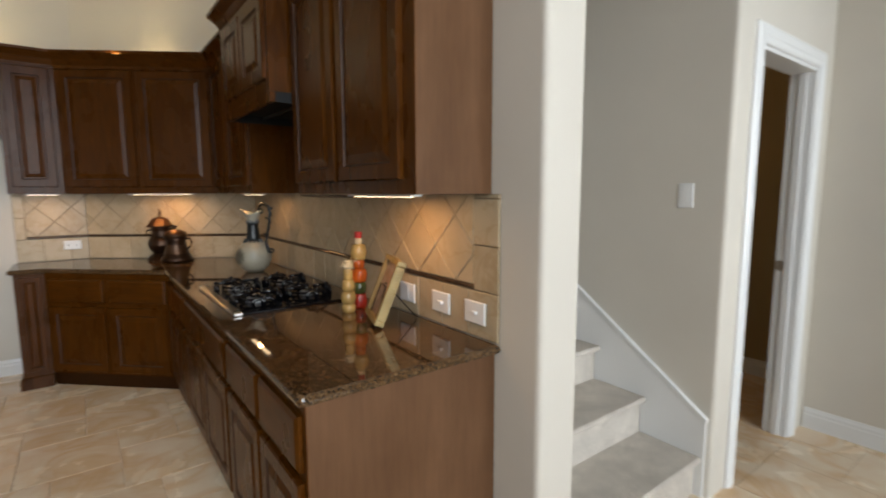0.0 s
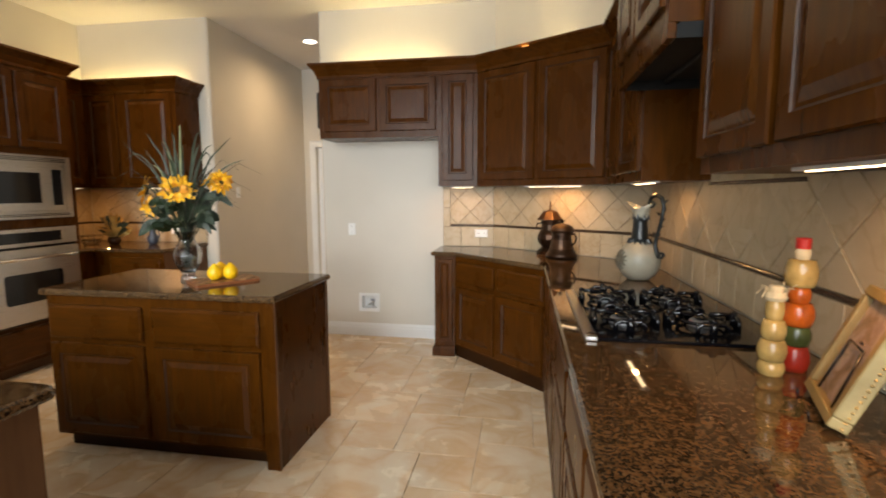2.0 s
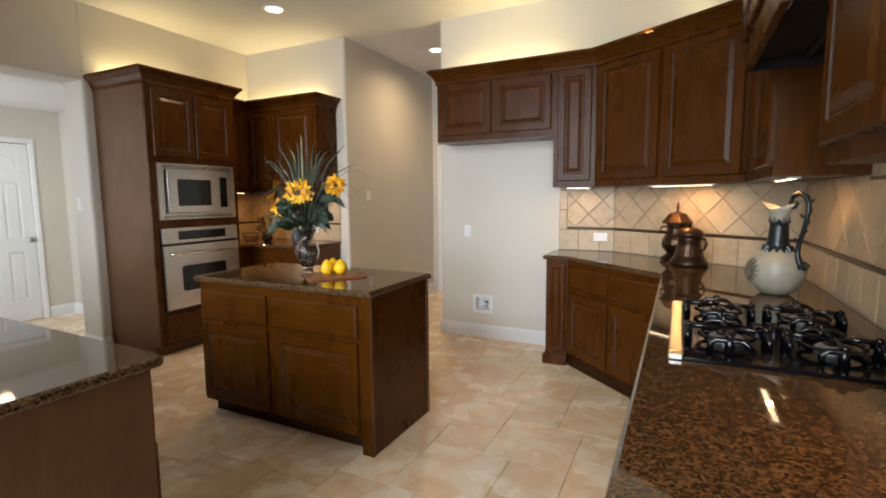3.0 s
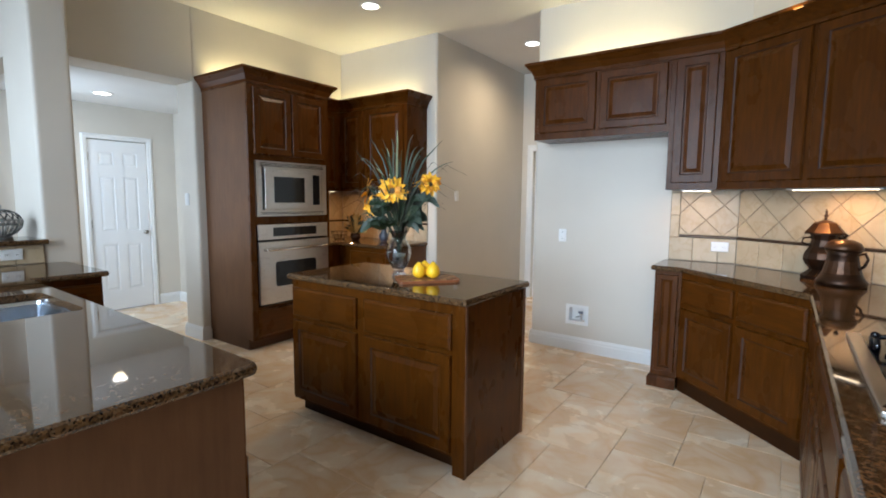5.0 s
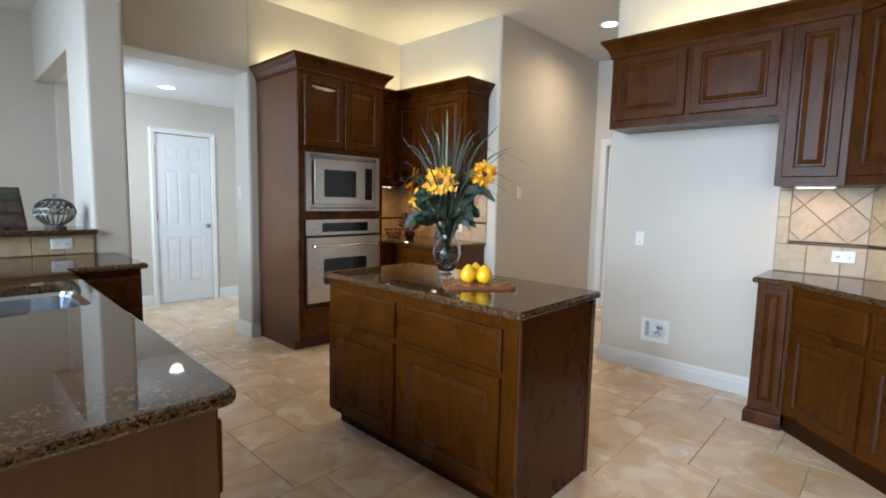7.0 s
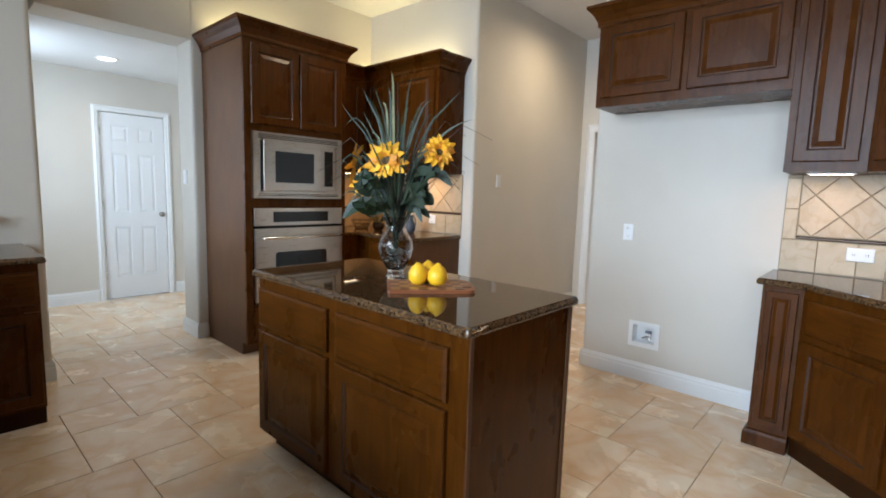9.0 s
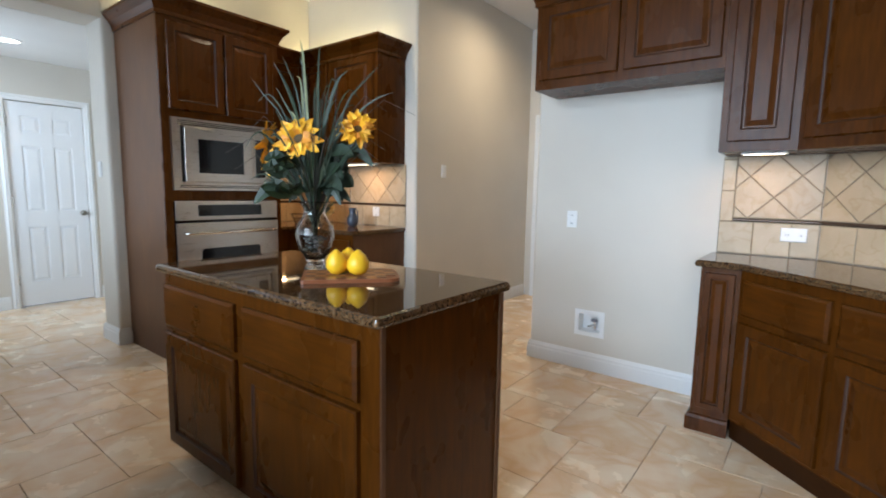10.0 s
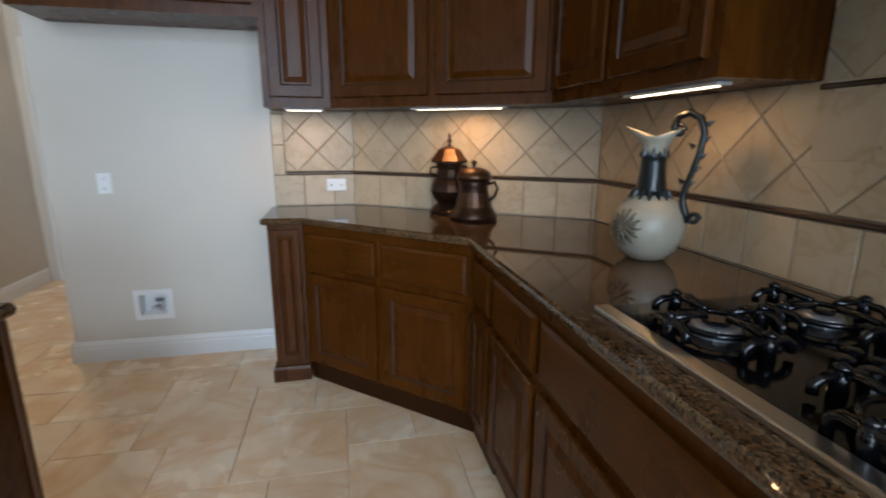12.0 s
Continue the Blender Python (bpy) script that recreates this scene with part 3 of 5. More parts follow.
part("filter_bar", tube([(0.05, 0.20, 1.925), (0.77, 0.20, 1.925)], 0.010, 8), HOOD_BLACK, ob)
part("light_strip", boxes((0.015, 0.000, 1.938, 0.81, 0.009, 1.948)), HOOD_BLACK, ob)
UA, UB = (1.17, UY), (UX, 7.08)
ob = cab_poly("corner_wall_cabinet", "cherry-stained angled corner wall cabinet with tall raised-panel doors", [UA, UB, (UX, 6.102), (CW - 0.002, 6.102), (CW - 0.002, 7.19), (1.3, NY - 0.012), (1.17, NY - 0.012)], U0, U1)
L = (Vector(UB) - Vector(UA)).length
on_face(ob, UA, UB, [(0.03, 1.515, L / 2 - 0.045, 0.88), (L / 2 + 0.02, 1.515, L / 2 - 0.045, 0.88)])
on_face(ob, (UX, 7.08), (UX, 6.102), [(0.02, 1.515, 0.43, 0.88), (0.48, 1.515, 0.46, 0.88)])
cabinet("wall_cabinet", "narrow cherry-stained wall cabinet with one tall raised panel", pose(0.835, UY, 0), 0.334, NY - UY - 0.002, U0, U1, [(0.035, 1.515, 0.265, 0.88)], (), 0, "wall cabinets")
cabinet("fridge_cabinet", "short cherry-stained wall cabinet above the empty refrigerator alcove", pose(-0.235, UY, 0), 1.069, NY - UY - 0.002, 1.89, U1, [(0.035, 1.945, 0.49, 0.44), (0.560, 1.945, 0.49, 0.44)], (), 0, "wall cabinets")
CROWN = [(0, 2.40), (0.010, 2.40), (0.010, 2.425), (0.018, 2.44), (0.030, 2.465), (0.048, 2.485), (0.060, 2.50), (0.068, 2.505), (0.068, 2.525), (-0.02, 2.525), (-0.02, 2.42), (0, 2.42)]
tagged(part("crown_moulding", sweep([(-0.240, 8.02), (-0.240, UY - 0.005), (1.168, UY - 0.005), (UX - 0.005, 7.077), (UX - 0.005, 6.104), (HOODX - 0.005, 6.104), (HOODX - 0.005, 5.272), (UX - 0.005, 5.272), (UX - 0.005, 4.215), (2.46, 4.215)], CROWN), CHERRY_H), "cherry-stained crown moulding on the wall cabinets", "moulding")

# ---- oven wall ----
OX = -2.24
ob = thing("oven_tower", "tall cherry-stained cabinet tower holding microwave and oven", "cabinet")
D0, D1 = 6.23, 7.12
part("side_panel", boxes((LW + 0.002, D0, 0.1, OX, D0 + 0.02, 2.375)), CHERRY_DAYLIT, ob)
part("side_panel", boxes((LW + 0.002, D1 - 0.02, 0.1, OX, D1, 2.375)), CHERRY_DAYLIT, ob)
part("back_panel", boxes((LW + 0.002, D0 + 0.0205, 0.1, LW + 0.02, D1 - 0.0205, 2.375)), CHERRY_DAYLIT, ob)
part("top_panel", boxes((LW + 0.0205, D0 + 0.0205, 2.355, OX - 0.001, D1 - 0.0205, 2.375)), CHERRY_DAYLIT, ob)
part("toe_kick", boxes((LW + 0.01, D0 + 0.005, 0, OX - 0.07, D1 - 0.005, 0.1)), CHERRY_DAYLIT, ob)
part("face_frame", boxes((OX, D0, 0.1, OX + 0.02, D0 + 0.055, 2.375), (OX, D1 - 0.055, 0.1, OX + 0.02, D1, 2.375), (OX, D0 + 0.055, 1.71, OX + 0.02, D1 - 0.055, 2.375), (OX, D0 + 0.055, 0.1, OX + 0.02, D1 - 0.055, 0.40), (OX, D0 + 0.055, 1.145, OX + 0.02, D1 - 0.055, 1.21)), CHERRY, ob)
for k in range(2):
    cabinet_door(ob, 0, 0, 0.385, 0.565).matrix_basis = pose(OX + 0.02, D0 + 0.05 + 0.40 * k, 1.76, 0, 0, 90)
drawer_front(ob, 0, 0, 0.78, 0.24).matrix_basis = pose(OX + 0.02, D0 + 0.055, 0.13, 0, 0, 90)
part("crown", sweep([(LW + 0.01, D0 - 0.003), (OX + 0.022, D0 - 0.003), (OX + 0.022, D1 + 0.003), (LW + 0.34, D1 + 0.003)], [(o, z - 0.045) for o, z in CROWN]), CHERRY_H, ob)
YB = 7.97
ob = cab_poly("corner_wall_cabinet", "cherry-stained inner corner wall cabinet beside the oven tower", [(LW + 0.002, D1 + 0.001), (-2.61, D1 + 0.001), (-2.61, 7.64), (-2.22, 7.64), (-2.22, YB - 0.002), (LW + 0.002, YB - 0.002)], U0, 2.36)
on_face(ob, (-2.61, 7.13), (-2.61, 7.62), [(0.02, 1.50, 0.44, 0.83)])
on_face(ob, (-2.60, 7.64), (-2.22, 7.64), [(0.03, 1.50, 0.33, 0.83)])
cabinet("wall_cabinet", "cherry-stained wall cabinet with one raised-panel door by the passage", pose(-2.219, 7.64, 0), 0.60, 0.328, U0, 2.36, [(0.04, 1.50, 0.52, 0.83)], (), 0, "wall cabinets", CHERRY)
LOW = [(o, z - 0.06) for o, z in CROWN]
tagged(part("crown_moulding", sweep([(-2.605, D1 + 0.08), (-2.605, 7.635), (-1.615, 7.635), (-1.615, YB - 0.004)], LOW), CHERRY_H), "cherry-stained crown moulding on the corner wall cabinets", "moulding")
ob = cab_poly("corner_base_cabinet", "cherry-stained inner corner base cabinet beside the oven tower", [(LW + 0.002, D1 + 0.001), (-2.34, D1 + 0.001), (-2.34, 7.37), (-2.2, 7.37), (-2.2, YB - 0.002), (LW + 0.002, YB - 0.002)], 0, BASE_TOP)
cabinet("base_cabinet", "cherry-stained base cabinet with raised-panel door by the passage", pose(-2.199, 7.37, 0), 0.58, 0.598, 0, BASE_TOP, [(0.03, 0.12, 0.52, 0.50)], [(0.03, 0.655, 0.52, 0.175)], 0.1, "base cabinets", CHERRY_DAYLIT)
counter("countertop", "brown granite countertop in the corner beside the oven tower", [(LW + 0.002, D1 + 0.002), (-2.31, D1 + 0.002), (-2.31, 7.34), (-1.60, 7.34), (-1.60, YB - 0.001), (LW + 0.002, YB - 0.001)])

# ---- island ----
ob = cabinet("kitchen_island", "cherry-stained kitchen island with two drawers and two doors", pose(-0.93, 5.69, 0), 1.295, 0.625, 0, BASE_TOP, [(0.015, 0.12, 0.56, 0.50), (0.635, 0.12, 0.590, 0.50)], [(0.015, 0.645, 0.56, 0.18), (0.635, 0.645, 0.590, 0.18)], 0.1, "", CHERRY, 0.07)
part("side_panel", boxes((1.2955, -0.004, 0, 1.302, 0.629, BASE_TOP)), CHERRY, ob)
part("toe_end", boxes((1.230, 0.0, 0, 1.295, 0.0695, 0.0995)), CHERRY, ob)
part("corner_bead", boxes((1.3022, 0.605, 0, 1.310, 0.629, BASE_TOP - 0.002), bevel=0.003), CHERRY_DAYLIT, ob)
part("corner_bead", boxes((1.3022, -0.004, 0, 1.306, 0.016, BASE_TOP - 0.002), bevel=0.002), CHERRY_DAYLIT, ob)
counter("island_top", "brown speckled polished granite slab on the kitchen island", rounded(rect(-0.955, 5.655, 0.392, 6.35), 0.015))

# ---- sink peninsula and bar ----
ob = cabinet("peninsula_cabinet", "cherry-stained sink peninsula base with plain end panel", pose(0.35, 4.545, 0, 0, 0, 180), 2.2, 1.0, 0, BASE_TOP, [(0.02 + 0.44 * k, 0.12, 0.42, 0.50) for k in range(5)], [(0.02 + 0.44 * k, 0.655, 0.42, 0.175) for k in range(5)], 0.1, "", CHERRY_DAYLIT)
hollow = boxes((0, 0, 0.1, 2.2, 1.0, 0.655), (0, 0, 0.655, 1.09, 1.0, BASE_TOP), (1.77, 0, 0.655, 2.2, 1.0, BASE_TOP), (1.09, 0.785, 0.655, 1.77, 1.0, BASE_TOP))
hollow.to_mesh(ob.children[0].data)
hollow.free()
ob = cabinet("base_cabinet", "cherry-stained base cabinet under the raised bar wall", pose(-1.955, 4.57, 0, 0, 0, 90), 0.43, 0.70, 0, BASE_TOP, [(0.02, 0.12, 0.40, 0.50)], [(0.02, 0.655, 0.40, 0.175)], 0.1, "base cabinets", CHERRY)
SINK = rounded(rect(-1.38, 3.80, -0.78, 4.54), 0.05)
counter("countertop", "brown speckled polished granite countertop round the sink, with an angled arm", rounded([(-2.648, 3.45), (0.38, 3.45), (0.385, 4.59), (-1.90, 4.64), (-1.90, 5.03), (-2.648, 5.03)], [0, 0.02, 0.05, 0, 0.02, 0]), [SINK])

# ---- lamps of the place ----


def rounded_box(x0, y0, z0, x1, y1, z1):
    return boxes((x0, y0, z0, x1, y1, z1), bevel=0.0018)


def under_light(m, w, label, watts=2.9):
    """A slim strip lamp below a wall cabinet; x along the strip."""
    ob = thing("under_cabinet_light", label, "light", m, "under-cabinet lights")
    part("housing", boxes((0, 0, 0.014, w, 0.050, 0.0235), bevel=0.002), PLASTIC, ob)
    for k in range(2):
        cx, half = w * (0.27 + 0.46 * k), w * 0.21
        part("bulb_lens", rounded_box(cx - half, 0.016, 0.0125, cx + half, 0.036, 0.0138), LAMP_WARM, ob)
    lamp = new("strip_lamp", bpy.data.lights.new("strip_lamp", "AREA"))
    lamp.data.shape, lamp.data.size, lamp.data.size_y, lamp.data.energy, lamp.data.color = "RECTANGLE", 0.05, 0.025, watts, WARM
    lamp.parent, lamp.matrix_basis = ob, pose(w / 2, 0.026, 0.008)
    return ob


UL = "slim lit under-cabinet strip light with white housing"
under_light(pose(2.20, 4.85, U0 - 0.024, 0, 0, -90), 0.5, UL)
under_light(pose(2.20, 6.62, U0 - 0.024, 0, 0, -90), 0.45, UL, 1.2)
under_light(pose(0.93, 7.76, U0 - 0.024), 0.2, UL, 1.3)
ang = math.degrees(math.atan2(UB[1] - UA[1], UB[0] - UA[0]))
under_light(face(None, UA, UB) @ pose(0.42, 0.08, U0 - 0.024), 0.5, UL)
under_light(pose(-2.15, 7.72, U0 - 0.024), 0.4, UL)
under_light(pose(-2.68, 7.25, U0 - 0.024, 0, 0, 90), 0.4, UL)


def downlight(x, y, z, label="lit recessed ceiling downlight with white trim", watts=40):
    ob = thing("downlight", label, "ceiling light", pose(x, y, z), "ceiling downlights")
    part("trim_ring", lathe([(0.072, 0.0), (0.074, -0.006), (0.095, -0.006), (0.10, -0.001), (0.10, 0.0)], 32), PLASTIC, ob)
    part("lens", disc(bmesh.new(), 0, 0, -0.003, -0.001, 0.072, 28), LAMP_DOWN, ob)
    lamp = new("down_lamp", bpy.data.lights.new("down_lamp", "SPOT"))
    lamp.data.energy, lamp.data.color, lamp.data.spot_size, lamp.data.spot_blend, lamp.data.shadow_soft_size = watts, (1.0, 0.72, 0.42), radians(168), 1.0, 0.06
    lamp.parent, lamp.matrix_basis = ob, pose(0, 0, -0.02)
    return ob


downlight(-1.58, 7.08, CEIL)
downlight(-0.83, 8.85, CEIL, watts=95)
downlight(-4.25, 5.89, 2.44, watts=12)


def cove(name, where, w, d, watts, turn=0, tint=(1.0, 0.76, 0.34)):
    lamp = new(name, bpy.data.lights.new(name, "AREA"))
    lamp.data.shape, lamp.data.size, lamp.data.size_y, lamp.data.energy, lamp.data.color = "RECTANGLE", w, d, watts, tint
    lamp.matrix_world = pose(*where, 180, 0, turn)
    return lamp


cove("cove_lamp_alcove", (0.35, 7.90, 2.50), 1.0, 0.05, 6)
cove("cove_lamp_corner", (1.75, 7.50, 2.50), 1.2, 0.05, 5.5, 35)
cove("cove_lamp_cook", (2.35, 5.3, 2.50), 0.05, 2.0, 5)
cove("cove_lamp_oven", (-2.86, 6.7, 2.50), 0.05, 0.8, 4.5)
cove("cove_lamp_oven_corner", (-2.3, 7.90, 2.45), 1.1, 0.05, 6)
far = new("far_room_lamp", bpy.data.lights.new("far_room_lamp", "POINT"))
far.data.energy, far.data.color, far.data.shadow_soft_size = 5, (1.0, 0.68, 0.36), 0.1
far.location = (4.9, 5.3, 2.3)

# ---- appliances ----
AX = OX + 0.021


def appliance(name, label, y, z):
    """A built-in appliance; local x runs along the wall, its face looks to -y."""
    return thing(name, label, "appliance", pose(AX, y, z, 0, 0, 90))


def frame_boxes(x0, z0, x1, z1, t, y0, y1):
    return [(x0, y0, z0, x1, y1, z0 + t), (x0, y0, z1 - t, x1, y1, z1), (x0, y0, z0 + t, x0 + t, y1, z1 - t), (x1 - t, y0, z0 + t, x1, y1, z1 - t)]


mw = appliance("microwave_oven", "built-in stainless steel microwave oven with dark window", 6.285, 1.215)
part("trim_kit", boxes(*frame_boxes(0, 0, 0.78, 0.49, 0.055, -0.022, 0.30)), STEEL, mw)
for z in (0.018, 0.030, 0.445, 0.457, 0.469):
    part("vent_slat", boxes((0.04, -0.0245, z, 0.74, -0.0222, z + 0.005)), BLACK_IRON, mw)
part("door", boxes((0.075, -0.040, 0.058, 0.575, 0.28, 0.432), bevel=0.004), STEEL, mw)
part("window_glass", boxes((0.165, -0.0425, 0.12, 0.50, -0.0402, 0.355), bevel=0.001), BLACK_GLASS, mw)
part("control_panel", boxes((0.577, -0.038, 0.058, 0.705, 0.28, 0.432), bevel=0.003), STEEL, mw)
part("display", boxes((0.60, -0.0405, 0.10, 0.68, -0.0382, 0.385)), BLACK_GLASS, mw)
ov = appliance("wall_oven", "built-in stainless steel wall oven with dark door window", 6.285, 0.40)
part("oven_case", boxes((0.004, -0.012, 0.0, 0.776, 0.5, 0.735)), BLACK_IRON, ov)
part("control_panel", boxes((0, -0.030, 0.605, 0.78, -0.0125, 0.74), bevel=0.004), STEEL, ov)
part("display", boxes((0.15, -0.0325, 0.632, 0.64, -0.0302, 0.712), bevel=0.001), BLACK_GLASS, ov)
part("door", boxes((0, -0.040, 0.02, 0.78, -0.0125, 0.585), bevel=0.005), STEEL, ov)
win = rounded([(0.16, 0.17), (0.62, 0.17), (0.62, 0.40), (0.16, 0.40)], 0.03)
part("window_glass", loft(bmesh.new(), [[(p[0], y, p[1]) for p in win] for y in (-0.0403, -0.0425)]), BLACK_GLASS, ov)
part("handle", tube([(0.05, -0.042, 0.515), (0.05, -0.085, 0.515), (0.07, -0.09, 0.515), (0.71, -0.09, 0.515), (0.73, -0.085, 0.515), (0.73, -0.042, 0.515)], 0.012, 12), CHROME, ov, "polished steel bar handle", True)

ck = thing("gas_cooktop", "black gas cooktop with four burners and steel front strip", "cooktop", pose(0, 0, BASE_TOP + 0.035))
part("glass_top", boxes((1.822, 5.19, 0.0, 2.36, 5.985, 0.012), bevel=0.003), COOK_GLASS, ck)
part("front_strip", boxes((1.782, 5.185, 0.0, 1.8215, 5.99, 0.016), bevel=0.004), STEEL, ck, "brushed steel front strip")
CAPM = plain("burner_cap_grey", (0.34, 0.35, 0.37), 0.35, 0.6)
BURN = [(1.945, 5.79, 0.05), (2.215, 5.79, 0.042), (1.945, 5.41, 0.05), (2.215, 5.41, 0.042)]
for bx, by, br in BURN:
    bn = part("burner", lathe([(br, 0.0122), (br, 0.020), (br - 0.004, 0.030), (br - 0.010, 0.034), (0.0, 0.035)], 24, None, (bx, by, 0)), CAPM, ck)
    part("burner_cap", lathe([(br - 0.022, 0.0353), (br - 0.020, 0.041), (br - 0.026, 0.044), (0.0, 0.045)], 24, None, (bx, by, 0)), BLACK_IRON, bn)
    bm = bmesh.new()
    hw, hl, gz = 0.118, 0.135, 0.040
    loop = [(bx + 0.078 * math.cos(k * 0.3142), by + 0.078 * math.sin(k * 0.3142), gz - 0.006) for k in range(21)]
    tube(loop, 0.0068, 8, bm)
    for a in range(0, 360, 90):
        c, sn = math.cos(radians(a)), math.sin(radians(a))
        far = hw if c * c > 0.5 else hl
        tube([(bx + c * 0.030, by + sn * 0.030, gz + 0.014), (bx + c * far * 0.6, by + sn * far * 0.6, gz + 0.016), (bx + c * far * 0.95, by + sn * far * 0.95, gz + 0.012)], 0.0080, 8, bm)
        px, py = bx + c * far * 0.93, by + sn * far * 0.93
        tube([(px, py, gz + 0.020), (px, py, 0.0125)], [0.012, 0.015], 8, bm)
        lathe([(0.0, 0.0), (0.013, 0.003), (0.012, 0.010), (0.0, 0.016)], 8, bm, (px, py, gz + 0.014))
        side = 0.050
        tube([(px - sn * side, py + c * side, 0.0225), (px - sn * side, py + c * side, gz - 0.002), (px - sn * side * 0.7, py + c * side * 0.7, gz + 0.008), (px + sn * side * 0.7, py - c * side * 0.7, gz + 0.008), (px + sn * side, py - c * side, gz - 0.002), (px + sn * side, py - c * side, 0.0125)], 0.0090, 8, bm)
    part("grate", bm, BLACK_IRON, ck, "black enamelled cast iron grate", True)
for k in range(4):
    part("knob", lathe([(0.019, 0.012), (0.018, 0.03), (0.012, 0.034), (0.0, 0.035)], 16, None, (2.05 + 0.05 * (k % 2), 5.565 + 0.024 * k, 0)), BLACK_IRON, ck)

sk = thing("kitchen_sink", "undermounted stainless steel kitchen sink bowl", "sink")
bm = bmesh.new()
inner = rounded(rect(-1.385, 3.795, -0.775, 4.545), 0.05)
rings = [[(p[0], p[1], z) for p in offset(inner, o)] for o, z in ((0.02, BASE_TOP - 0.001), (0.0, BASE_TOP - 0.003), (-0.008, BASE_TOP - 0.02), (-0.02, BASE_TOP - 0.18), (-0.05, BASE_TOP - 0.2))]
vs = [[bm.verts.new(p) for p in r] for r in rings]
for a, b in zip(vs, vs[1:]):
    for i in range(len(a)):
        bm.faces.new((a[i], a[(i + 1) % len(a)], b[(i + 1) % len(a)], b[i]))
bm.faces.new(vs[-1])
SINK_STEEL = metal("steel_sink_satin", (0.55, 0.58, 0.62), 0.22, False)
part("bowl", bm, SINK_STEEL, sk)
part("divider", boxes((-1.37, 4.14, BASE_TOP - 0.19, -0.79, 4.17, BASE_TOP - 0.03), bevel=0.008), SINK_STEEL, sk)
for y in (4.0, 4.35):
    part("drain", lathe([(0.045, 0), (0.043, 0.004), (0.02, 0.002), (0.0, 0.002)], 20, None, (-1.08, y, BASE_TOP - 0.199)), CHROME, sk)

# ---- bar ----
part("bar_ledge", boxes((-3.02, 2.2, 1.045, -2.60, 4.92, 1.08), bevel=0.008), GRANITE)
tagged(bpy.data.objects["bar_ledge"], "dark brown granite ledge on the raised bar wall", "countertop")
wall("wall_bar_cap", [(rect(-2.80, 2.2, -2.65, 4.899), 1.03, 1.045)])
IRON = plain("iron_aged_silver", (0.34, 0.34, 0.33), 0.35, 0.7, 0.4)
bc = thing("domed_basket", "openwork aged metal domed basket standing on the bar ledge", "decoration", pose(-2.83, 4.72, 1.081))
part("foot", lathe([(0.060, 0), (0.064, 0.010), (0.046, 0.016), (0.044, 0.022), (0.0, 0.023)], 24), IRON, bc)
DARK_IRON = plain("iron_aged_dark", (0.05, 0.05, 0.05), 0.4, 0.6, 0.4)


def dome(name, rows, count, radius, material, twist=0.0):
    """Bars that run up through rings of radius r at height z, each leaning round by twist."""
    for k in range(count):
        for side in ((-1, 1) if twist else (0,)):
            pts = [(r * math.cos(2 * math.pi * k / count + side * twist * i), r * math.sin(2 * math.pi * k / count + side * twist * i), z) for i, (r, z) in enumerate(rows)]
            part(name, tube(pts, radius, 6), material, bc, "", True)


dome("rib", ((0.048, 0.022), (0.082, 0.045), (0.108, 0.078), (0.114, 0.095)), 22, 0.0050, IRON)
part("band", lathe([(0.113, 0.094), (0.120, 0.096), (0.120, 0.102), (0.113, 0.104)], 32), IRON, bc)
dome("lattice_bar", ((0.116, 0.103), (0.117, 0.128)), 22, 0.0034, IRON, 0.14)
part("band", lathe([(0.113, 0.127), (0.120, 0.129), (0.119, 0.136), (0.110, 0.138)], 32), IRON, bc)
dome("lid_bar", ((0.112, 0.137), (0.101, 0.158), (0.080, 0.180), (0.048, 0.196), (0.018, 0.202)), 16, 0.0034, DARK_IRON, 0.11)
part("band", tube([(0.082 * math.cos(a * 0.3927), 0.082 * math.sin(a * 0.3927), 0.180) for a in range(17)], 0.0036, 6), IRON, bc, "", True)
part("lid_cap", lathe([(0.040, 0.198), (0.030, 0.205), (0.012, 0.209), (0.0, 0.210)], 20), IRON, bc, "", True)
part("finial", lathe([(0.010, 0.208), (0.006, 0.216), (0.012, 0.224), (0.008, 0.234), (0.0, 0.238)], 14), IRON, bc)
cb = thing("display_board", "dark photo board leaning back on a small stand on the bar", "decoration", pose(-2.86, 4.47, 1.081, 0, 0, 100))
bm = boxes((-0.11, 0, 0, 0.11, 0.012, 0.30), bevel=0.002)
bmesh.ops.rotate(bm, verts=bm.verts, cent=(0, 0, 0), matrix=Matrix.Rotation(radians(-24), 3, "X"))
PHOTO = plain("photo_dark_brown", (0.05, 0.035, 0.03), 0.3, 0, 0.3)
part("board", bm, PHOTO, cb)
for k in range(3):
    bm = boxes((-0.095, -0.002, 0.02 + 0.093 * k, 0.095, 0.0, 0.10 + 0.093 * k))
    bmesh.ops.rotate(bm, verts=bm.verts, cent=(0, 0, 0), matrix=Matrix.Rotation(radians(-24), 3, "X"))
    part("photo", bm, plain("photo_brown", (0.11 - 0.02 * k, 0.07, 0.055), 0.3, 0, 0.5), cb)
part("stand", boxes((-0.012, 0.0, 0.0, 0.012, 0.14, 0.006)), BLACK_IRON, cb)

# ---- plates, switches, boxes ----


